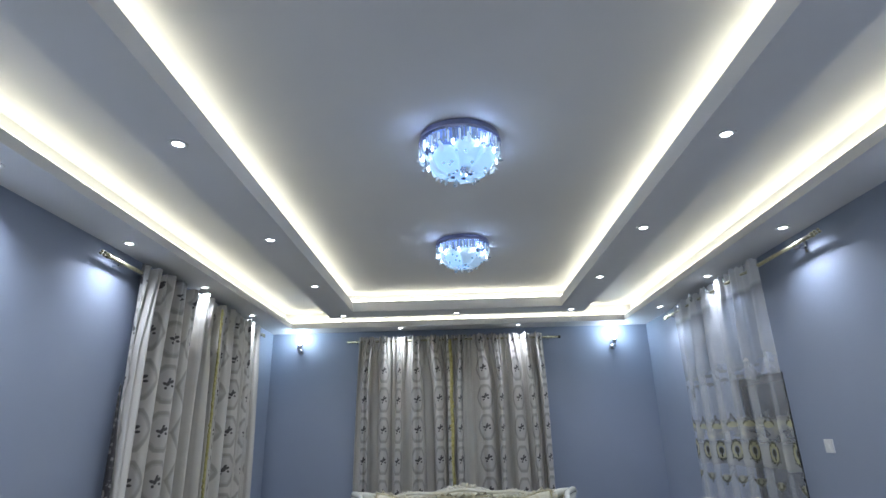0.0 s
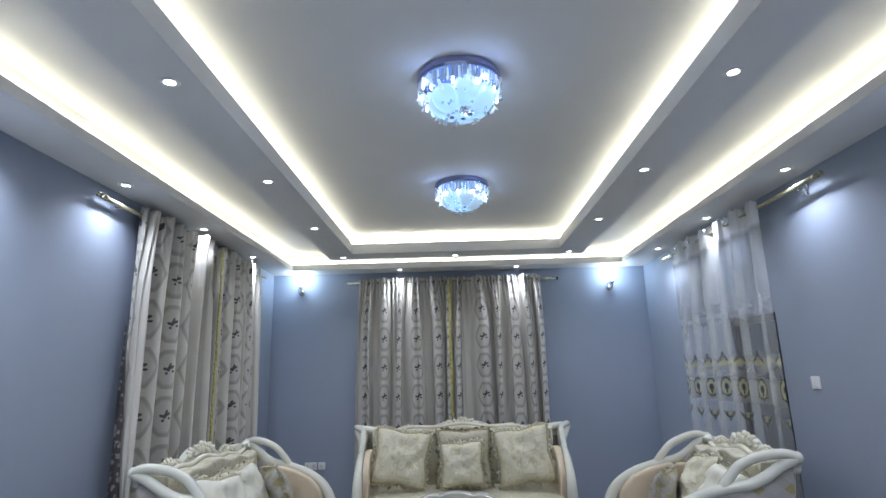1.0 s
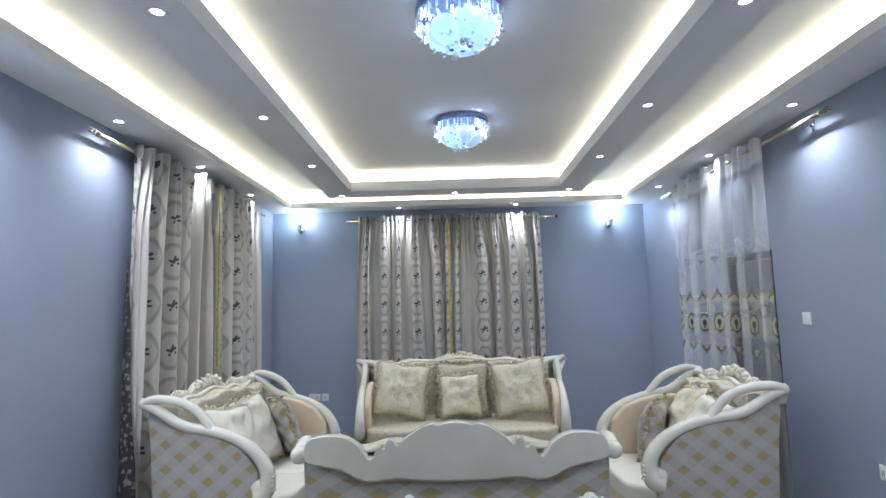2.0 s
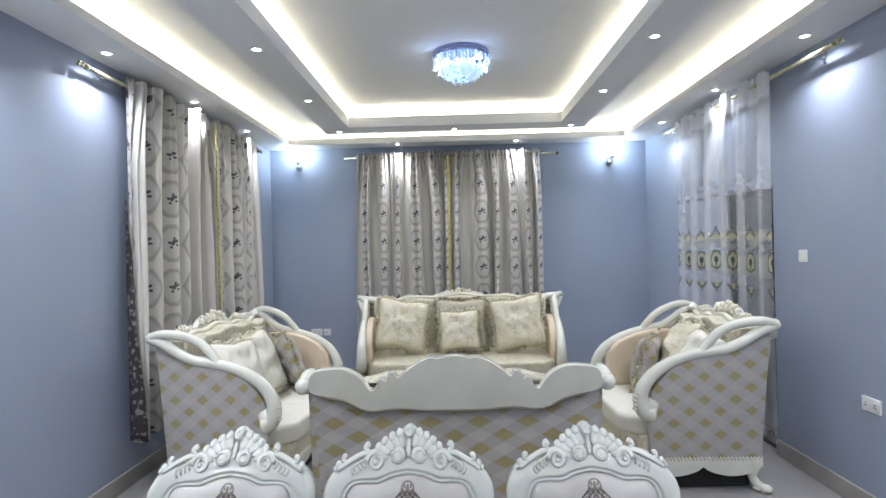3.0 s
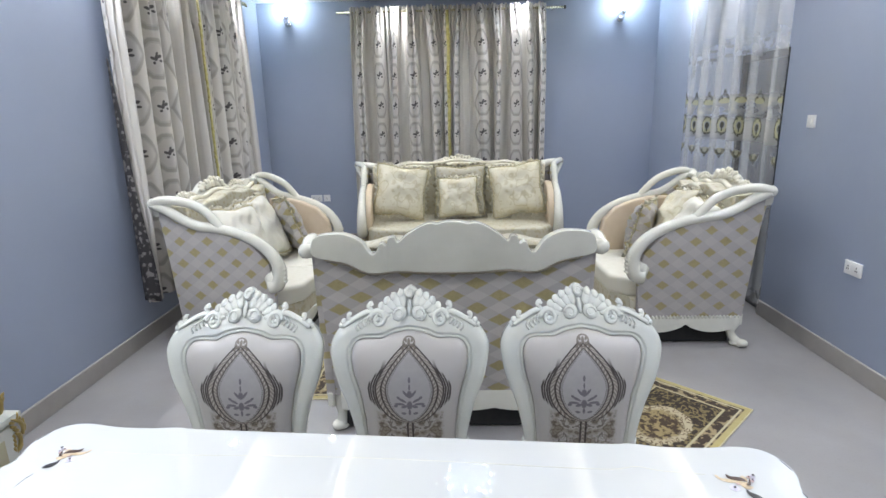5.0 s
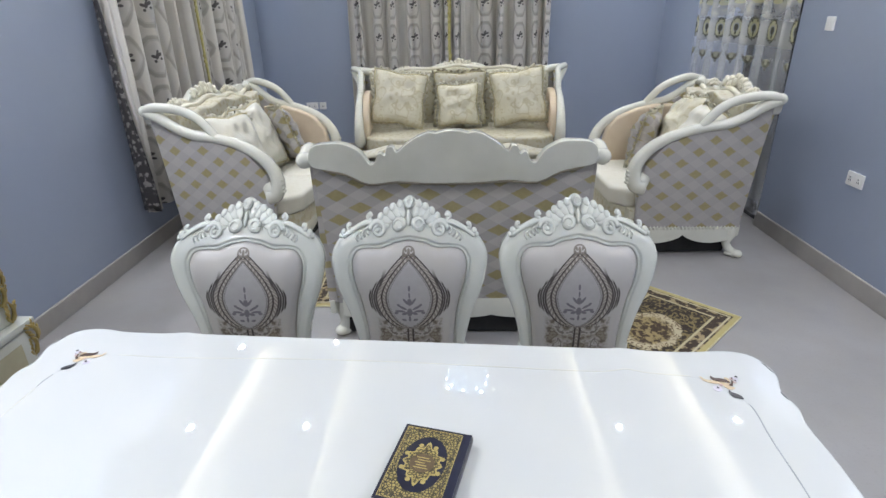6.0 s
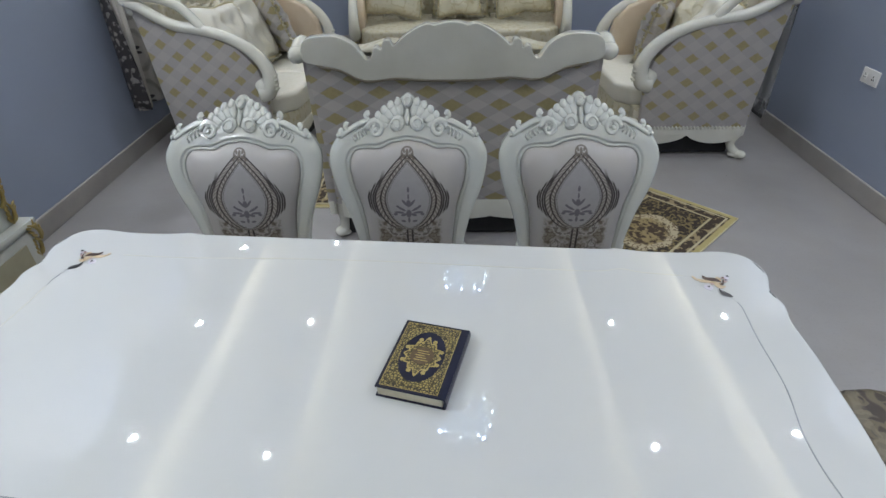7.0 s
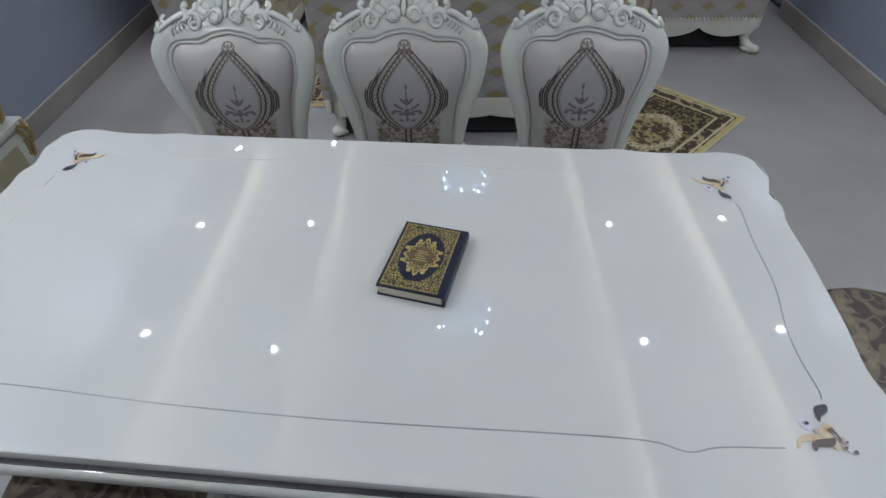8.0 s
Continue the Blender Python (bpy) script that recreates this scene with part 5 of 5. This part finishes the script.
# the near edge turns over and shows its dark reverse
fold = bmesh.new()
rows = []
for j in range(25):
    f = j / 24
    z = 2.05 + (0.36 - 2.05) * f
    reach = 0.012 + 0.112 * max(0.0, (f - 0.1) / 0.9) ** 0.8 + 0.010 * math.sin(9 * f)
    rows.append([fold.verts.new((-1.232 - 0.015 * f + 0.014 * math.sin(i * 1.3 + 2 * f) * f, 0.034 - reach * i / 5, z + 0.01 * math.sin(i))) for i in range(6)])
for a, b in zip(rows, rows[1:]):
    for i in range(5):
        fold.faces.new((a[i], a[i + 1], b[i + 1], b[i]))
cloth("turned_edge", fold, REVERSE, c, "dark reverse of the cloth with pale sprigs")
curtain_rod("curtain_rod", "brass curtain rod with knotted finials", pose(-2.318, 5.0, 0, 0, 0, 90), -1.57, 1.44, 2.865, (-1.42, 1.3))

# east door: thin white voile on rings
AT = pose(2.348, 4.955, 0, 0, 0, -90)
c = thing("curtain", "sheer white voile curtain with gold embroidered border", "curtain", AT)
cloth("drape", drape(1.705, 0.16, 2.93, 6, 0.050, 5, 0.03, uneven=0.2, start=0.0, sharp=0.75, lock=0.335, rumple=0.0), VOILE, c)
for i in range(10):
    ph = (i + 0.5) / 10
    ring = part("eyelet", tube([(0.024 * math.cos(a), 0, 0.024 * math.sin(a)) for a in [k * math.pi / 8 for k in range(16)]], 0.006, 8, closed=True), CHROME, c, "metal eyelet", smooth=True)
    ring.matrix_basis = pose((ph - 0.5) * 1.72, -0.01 + 0.05 * math.sin(2 * math.pi * ph * 5), 2.865, 0, 0, 40 * (-1) ** i)
curtain_rod("curtain_rod", "brass curtain rod with knotted finials", pose(2.366, 4.94, 0, 0, 0, -90), -1.12, 1.50, 2.865, (-1.0, 1.30))

# glazed door behind the voile
FRAME_M = painted("dark_metal_frame", (0.012, 0.012, 0.013), (0.02, 0.02, 0.022), 0.45, 12)
GLASS = Tree("night_glass", 0.02)
GLASS.b.inputs["Transmission Weight"].default_value = 1.0
GLASS = GLASS.done((0.75, 0.8, 0.82))
door = tagged(thing("door_1", "dark metal-framed glazed door behind the voile, closed", "door", pose(2.54, 4.655, 0)), kind="structure")
for y0, y1, z0, z1 in ((-0.43, -0.37, 0.0, 2.08), (0.37, 0.43, 0.0, 2.08), (-0.37, 0.37, 2.02, 2.08), (-0.37, 0.37, 0.0, 0.12), (-0.37, 0.37, 0.95, 1.0)):
    part("door_frame", box(-0.025, 0.025, y0, y1, z0, z1, 0.004), FRAME_M, door)
part("pane", box(-0.004, 0.004, -0.37, 0.37, 0.12, 0.95), GLASS, door)
part("pane", box(-0.004, 0.004, -0.37, 0.37, 1.0, 2.02), GLASS, door)

# ---- chandeliers ----
CRYSTAL = glowing("lit_crystal", (0.50, 0.76, 1.0), 0.7)
BULB = glowing("crystal_bulb", (0.62, 0.80, 1.0), 45.0)


def frosted():
    """Crackled glass lit from within."""
    t = Tree("frosted_petal", 0.3)
    v = t.coords()[0]
    n = t.nt.nodes.new("ShaderNodeTexVoronoi")
    n.inputs["Scale"].default_value = 60
    t.nt.links.new(v, n.inputs["Vector"])
    t.b.inputs["Emission Color"].default_value = (0.40, 0.68, 1.0, 1)
    t.link(t.m("MULTIPLY_ADD", n.outputs["Distance"], 0.35, t.m("MULTIPLY_ADD", t.noise(v, 25, 3), 0.5, 0.22)), t.b.inputs["Emission Strength"])
    t.bump(n.outputs["Distance"], 0.4, 0.003)
    return t.done((0.8, 0.85, 0.9))


FROST = frosted()
CLEAR = Tree("clear_crystal", 0.08, spec=1.0)
CLEAR.b.inputs["Alpha"].default_value = 0.32
CLEAR = CLEAR.done((0.85, 0.92, 1.0))
# the violet cast of the light on the steel is put into its colour
PAN = painted("violet_lit_steel", (0.34, 0.37, 0.60), (0.38, 0.41, 0.65), 0.2, 10, 0.01)
PAN.node_tree.nodes["Principled BSDF"].inputs["Metallic"].default_value = 1.0


CAPSULE = bpy.data.lights.new("capsule_bulb", "POINT")
CAPSULE.energy, CAPSULE.color, CAPSULE.shadow_soft_size = 0.55, (0.42, 0.58, 1.0), 0.012


def petal_cup(r0, r1, z0, z1, half):
    """A curved frosted glass petal, from the foot of the bowl up to its ruffled rim."""
    bm = bmesh.new()
    n, k = 8, 8
    grid = []
    for j in range(k + 1):
        f = j / k
        row = []
        for i in range(n + 1):
            u = 2 * i / n - 1
            wide = half * (0.40 + 0.60 * math.sin(math.pi * 0.66 * f + 0.2))
            r = r0 + (r1 - r0) * math.sin(f * math.pi / 2) ** 0.85
            row.append(bm.verts.new((r - 0.014 * u * u + 0.004 * f * math.cos(9 * u), u * wide, z0 + (z1 - z0) * f ** 1.6 - (0.022 * u * u * max(0, f - 0.6) / 0.4))))
        grid.append(row)
    for j in range(k):
        for i in range(n):
            bm.faces.new((grid[j][i], grid[j][i + 1], grid[j + 1][i + 1], grid[j + 1][i]))
    bmesh.ops.solidify(bm, geom=bm.faces[:], thickness=0.004)
    return bm


def chandelier(x, y):
    c = thing("chandelier", "round crystal ceiling chandelier with frosted petals, lit blue-white", "chandelier", pose(x, y, CROWN), "crystal chandeliers")
    part("canopy", lathe([(0.0, -0.001), (0.207, -0.001), (0.220, -0.004), (0.226, -0.040), (0.216, -0.050), (0.0, -0.050)], 40), PAN, c, "polished steel canopy", auto=40)
    rng = random.Random(int(y * 10))
    data = put(petal_cup(0.070, 0.184, -0.212, -0.100, 0.076), FROST, True, "petal")
    leaf = put(petal_cup(0.196, 0.214, -0.152, -0.105, 0.011), CRYSTAL, True, "petal")
    chip = put(lathe([(0.0, -0.016), (0.007, -0.009), (0.010, 0.0), (0.006, 0.006), (0.0, 0.009)], 6), CLEAR, False, "crystal")
    drop = put(lathe([(0.0, -0.030), (0.006, -0.022), (0.009, -0.010), (0.005, 0.0), (0.0, 0.004)], 6), CLEAR, False, "drop")
    spike = put(lathe([(0.0, -0.030), (0.004, -0.020), (0.007, -0.008), (0.004, 0.0), (0.0, 0.003)], 6), CRYSTAL, False, "drop")
    rod = put(lathe([(0.003, -0.065), (0.0055, -0.058), (0.0055, 0.0), (0.0, 0.002)], 6), CRYSTAL, False, "crystal_rod")
    clear_rod = put(lathe([(0.003, -0.06), (0.007, -0.052), (0.007, 0.0), (0.0, 0.002)], 6), CLEAR, False, "crystal_rod")
    bulb = put(lathe([(0.0, -0.034), (0.0035, -0.032), (0.005, -0.028), (0.005, -0.004), (0.003, 0.0), (0.0, 0.001)], 10), BULB, True, "bulb")
    socket = put(lathe([(0.0, -0.080), (0.005, -0.080), (0.005, -0.060), (0.0025, -0.055), (0.0025, 0.0), (0.0, 0.0)], 10), CHROME, True, "socket")
    disc = put(lathe([(0.0, -0.006), (0.012, -0.004), (0.015, 0.0), (0.0, 0.003)], 14), PAN, True, "rosette")

    def hang(name, data, px, py, pz, turn=0, tip=0):
        o = new(name, data)
        o.parent = c
        o.matrix_basis = pose(px, py, pz, 0, tip, turn)
        return o

    for i in range(8):
        hang("petal", data, 0, 0, rng.uniform(-0.006, 0.006) - 0.006 * (i % 2), 45 * i + 12 + rng.uniform(-4, 4), rng.uniform(-4, 4))
        b = radians(45 * i + 12)
        hang("rosette", disc, 0.176 * math.cos(b), 0.176 * math.sin(b), -0.108 + rng.uniform(-0.01, 0.01), 45 * i + 12, 25)
    for i in range(10):
        hang("petal", leaf, 0, 0, rng.uniform(-0.016, 0.012), 36 * i + 26 + rng.uniform(-3, 3), rng.uniform(-6, 6))
    for i in range(26):
        a, f = rng.uniform(0, 6.283), rng.uniform(0.1, 0.95)
        r = 0.045 + 0.125 * math.sin(f * math.pi / 2) ** 0.85
        hang("crystal", chip, r * math.cos(a), r * math.sin(a), -0.240 + 0.10 * f ** 1.6, math.degrees(a), rng.uniform(-40, 0))
    for i in range(10):
        a = radians(36 * i + 8)
        hang("socket", socket, 0.200 * math.cos(a), 0.200 * math.sin(a), -0.031)
        hang("bulb", bulb, 0.200 * math.cos(a), 0.200 * math.sin(a), -0.110)
    for i in range(72):
        a = radians(360 / 72 * i + rng.uniform(-2, 2))
        r = rng.uniform(0.206, 0.216)
        hang("crystal_rod", clear_rod if i % 3 else rod, r * math.cos(a), r * math.sin(a), -0.048 - rng.uniform(0.0, 0.018))
    for i in range(36):
        a = radians(10 * i + rng.uniform(-4, 4))
        hang("crystal", chip, 0.211 * math.cos(a), 0.211 * math.sin(a), -0.09 - rng.uniform(0.0, 0.03))
    for i in range(14):
        a = radians(360 / 14 * i + rng.uniform(-4, 4))
        hang("drop", spike if i % 2 else drop, 0.206 * math.cos(a), 0.206 * math.sin(a), -0.128 - rng.uniform(0.0, 0.018), math.degrees(a), rng.uniform(-95, -60))
    for i in range(4):
        a = radians(90 * i + 20)
        hang("drop", drop if i % 2 else spike, 0.065 * math.cos(a), 0.065 * math.sin(a), -0.205 - 0.006 * (i % 3))
    for i in range(5):
        a = radians(72 * i)
        hang("rosette", disc, 0.052 * math.cos(a), 0.052 * math.sin(a), -0.214)
    part("stem", tube([(0, 0, -0.03), (0, 0, -0.218)], 0.006, 8), CHROME, c)
    for i in range(4):
        a = radians(90 * i + 35)
        lamp = new("lamp", CAPSULE)
        lamp.parent = c
        lamp.location = (0.222 * math.cos(a), 0.222 * math.sin(a), -0.100)
    return c


chandelier(0.053, 2.630)
chandelier(0.079, 4.308)

# ---- wall lamps ----
def sconce(x, z):
    s = thing("wall_lamp", "small chrome wall lamp with a bare bright bulb", "wall lamp", pose(x, Y1, z), "wall lamps")
    part("backplate", lathe([(0.0, 0.0), (0.035, 0.0), (0.04, 0.008), (0.03, 0.018), (0.0, 0.02)], 20), CHROME, s, smooth=True).rotation_euler = (radians(90), 0, 0)
    part("arm", tube(spline([(0, -0.015, 0), (0.01, -0.05, -0.02), (0.02, -0.085, -0.005), (0.012, -0.10, 0.04)], 5), 0.008, 8), CHROME, s, smooth=True)
    part("cup", moved(lathe([(0.0, 0.0), (0.024, 0.0), (0.03, 0.03), (0.026, 0.05), (0.0, 0.05)], 16), pose(0.012, -0.10, 0.035)), CHROME, s, smooth=True)
    part("scroll", tube(spline([(0, -0.03, -0.01), (-0.03, -0.05, 0.01), (-0.035, -0.055, 0.05), (-0.02, -0.055, 0.06)], 4), 0.006, 8), CHROME, s, smooth=True)
    part("bulb", moved(lathe([(0.0, 0.0), (0.018, 0.005), (0.026, 0.035), (0.020, 0.06), (0.0, 0.07)], 16), pose(0.012, -0.10, 0.088)), BULB_WALL, s, "glowing bulb", smooth=True)
    lamp = bpy.data.lights.new("wall_bulb", "POINT")
    lamp.energy, lamp.color, lamp.shadow_soft_size = SCONCE_POWER, (0.70, 0.87, 1.0), 0.05
    o = new("glow", lamp)
    o.parent = s
    o.location = (0.012, -0.17, 0.17)


BULB_WALL = glowing("wall_bulb", (0.85, 0.94, 1.0), 36.0)
sconce(-2.005, 2.735)
sconce(1.996, 2.70)

# ---- switches and sockets ----
DARK = painted("dark_slot", (0.03, 0.03, 0.03), (0.04, 0.04, 0.04), 0.6, 20)


def plate(name, label, m, w, h, rockers):
    p = thing(name, label, "switch" if "switch" in name else "socket", m)
    part("plate", box(-w / 2, w / 2, -0.010, 0, -h / 2, h / 2, 0.003), PLASTIC, p, auto=40)
    for i in range(rockers):
        x = (i - (rockers - 1) / 2) * w / max(rockers, 1)
        part("rocker", box(x - 0.011, x + 0.011, -0.0135, -0.009, -0.018, 0.018, 0.002), PLASTIC, p)
        if "socket" in name:
            part("slot", join(*[box(x + dx - 0.003, x + dx + 0.003, -0.0142, -0.0132, dz - 0.005, dz + 0.005) for dx, dz in ((0, 0.010), (-0.007, -0.008), (0.007, -0.008))]), DARK, p)
    return p


plate("light_switch", "white plastic wall light switch", pose(X1, 3.915, 1.545, 0, 0, -90), 0.086, 0.086, 1)
plate("wall_socket", "white double wall socket above the skirting", pose(X1, 3.305, 0.664, 0, 0, -90), 0.146, 0.086, 2)
plate("wall_socket", "white double wall socket on the far wall", pose(-1.825, Y1, 0.60), 0.146, 0.086, 2)
plate("wall_socket", "white single wall socket on the far wall", pose(-1.69, Y1, 0.60), 0.086, 0.086, 1)


# ---- rugs ----
def rug_cloth(name, w, l):
    t = Tree(name, 0.9)
    v, x, y, z = t.coords()
    ax, ay = t.m("ABSOLUTE", x), t.m("ABSOLUTE", y)
    edge = t.m("MINIMUM", t.m("SUBTRACT", w / 2, ax), t.m("SUBTRACT", l / 2, ay))
    spots = t.m("MAXIMUM", t.contour(v, 13, 0.22, 2.5), t.ramp(t.noise(v, 40, 2), 0.58, 0.63))
    field = t.mix(spots, (0.026, 0.017, 0.010), (0.17, 0.13, 0.055))
    r = t.m("SQRT", t.m("ADD", t.m("MULTIPLY", ax, ax), t.m("MULTIPLY", t.m("MULTIPLY", ay, 1.3), t.m("MULTIPLY", ay, 1.3))))
    lobe = t.m("ADD", r, t.m("MULTIPLY_ADD", t.noise(v, 13, 2), 0.09, -0.045))
    petals = t.ramp(t.noise(v, 34, 4), 0.46, 0.54)
    field = t.mix(t.ramp(lobe, 0.215, 0.205), field, t.mix(t.contour(v, 26, 0.2), (0.40, 0.34, 0.22), (0.12, 0.08, 0.04)))
    field = t.mix(t.ramp(lobe, 0.165, 0.14), field, t.mix(petals, (0.26, 0.20, 0.09), (0.05, 0.03, 0.015)))
    border = t.ramp(edge, 0.110, 0.104)
    marks = t.ramp(t.m("ADD", t.noise(v, 26, 2), t.m("MULTIPLY", t.tri(t.m("MULTIPLY", edge, 13.0)), 0.25)), 0.56, 0.62)
    col = t.mix(border, field, t.mix(marks, (0.04, 0.026, 0.015), (0.28, 0.22, 0.12)))
    l1 = t.ramp(t.m("ABSOLUTE", t.m("SUBTRACT", edge, 0.112)), 0.008, 0.005)
    col = t.mix(l1, col, (0.40, 0.35, 0.21))
    col = t.mix(t.ramp(t.m("ABSOLUTE", t.m("SUBTRACT", edge, 0.046)), 0.007, 0.004), col, (0.44, 0.39, 0.25))
    col = t.mix(t.ramp(edge, 0.034, 0.028), col, t.mix(t.noise(v, 20, 2), (0.34, 0.28, 0.11), (0.42, 0.36, 0.17)))
    t.bump(t.noise(v, 260, 2), 0.5, 0.004)
    return t.done(col)


def rug(label, m, w, l):
    r = thing("rug", label, "rug", m)
    part("rug_top", box(-w / 2, w / 2, -l / 2, l / 2, 0.001, 0.010, 0.003), rug_cloth("rug_pile", w, l), r)
    part("hem", tube([(-w / 2, -l / 2, 0.006), (w / 2, -l / 2, 0.006), (w / 2, l / 2, 0.006), (-w / 2, l / 2, 0.006)], 0.005, 6, closed=True), GOLD_CORD, r, "gold bound edge")
    return r


rug("brown and gold figured rug lying askew on the floor", pose(1.64, 2.775, 0, 0, 0, 45) @ pose(-0.5, 0.31, 0), 1.0, 0.62)
rug("large gold figured rug under the sofas", pose(-0.02, 4.02, 0), 1.86, 2.16)

# ---- display cabinet beside the table ----
KHAKI = painted("khaki_panel", (0.34, 0.31, 0.20), (0.40, 0.37, 0.25), 0.4, 8)
cab = thing("sideboard", "white lacquered sideboard with gilt carving along the wall", "sideboard", pose(X0 + 0.02, 1.33, 0))
part("body", box(0, 0.43, -0.75, 0.74, 0.06, 0.415, 0.01), WHITE_LACQUER, cab, auto=40)
part("plinth", box(0.02, 0.40, -0.72, 0.71, 0, 0.06), WHITE_LACQUER, cab)
part("worktop", box(-0.0, 0.452, -0.78, 0.765, 0.415, 0.445, 0.010), WHITE_LACQUER, cab, auto=40)
for i in range(3):
    y = -0.49 + 0.49 * i
    d = part("door", box(0.431, 0.442, y - 0.225, y + 0.225, 0.08, 0.40, 0.003), WHITE_LACQUER, cab)
    part("inset", box(0.4425, 0.446, y - 0.17, y + 0.17, 0.12, 0.36, 0.002), KHAKI, d, "khaki inset panel")
part("upright", box(0, 0.405, -0.72, 0.72, 0.445, 1.5, 0.01), WHITE_LACQUER, cab, "tall white upper body", auto=40)


def gilt_leaf(x, y, z, size, turn, rng):
    """A carved leaf: a curled rib with lobes on both sides."""
    rib = spline([(0, 0, -size), (0.006, size * 0.25, -size * 0.3), (0.012, size * 0.1, size * 0.4), (0.004, -size * 0.25, size)], 4)
    bits = [tube(rib, [0.007, 0.009, 0.008, 0.004], 8)]
    for k in range(4):
        for s in (-1, 1):
            b = bmesh.new()
            bmesh.ops.create_icosphere(b, subdivisions=1, radius=1)
            f = -0.6 + 0.42 * k
            bits.append(moved(b, pose(0.004, s * size * 0.42 * rng.uniform(0.7, 1.1), size * f, s * -35, 0, 0) @ Matrix.Diagonal((0.007, size * 0.16, size * 0.42, 1))))
    return moved(join(*bits), pose(x, y, z, turn, 0, 0))


rng = random.Random(4)
part("gilt_edge", join(*[gilt_leaf(0.408, 0.695 + 0.008 * (-1) ** i, 0.50 + 0.085 * i, 0.05, rng.uniform(-25, 25), rng) for i in range(11)]), SHADE_GOLD, cab, "gilt carved leaves", smooth=True)
part("gilt_corner", join(gilt_leaf(0.445, 0.735, 0.385, 0.055, 20, rng), gilt_leaf(0.436, 0.725, 0.31, 0.045, -15, rng)), SHADE_GOLD, cab, "gilt carved corner", smooth=True)
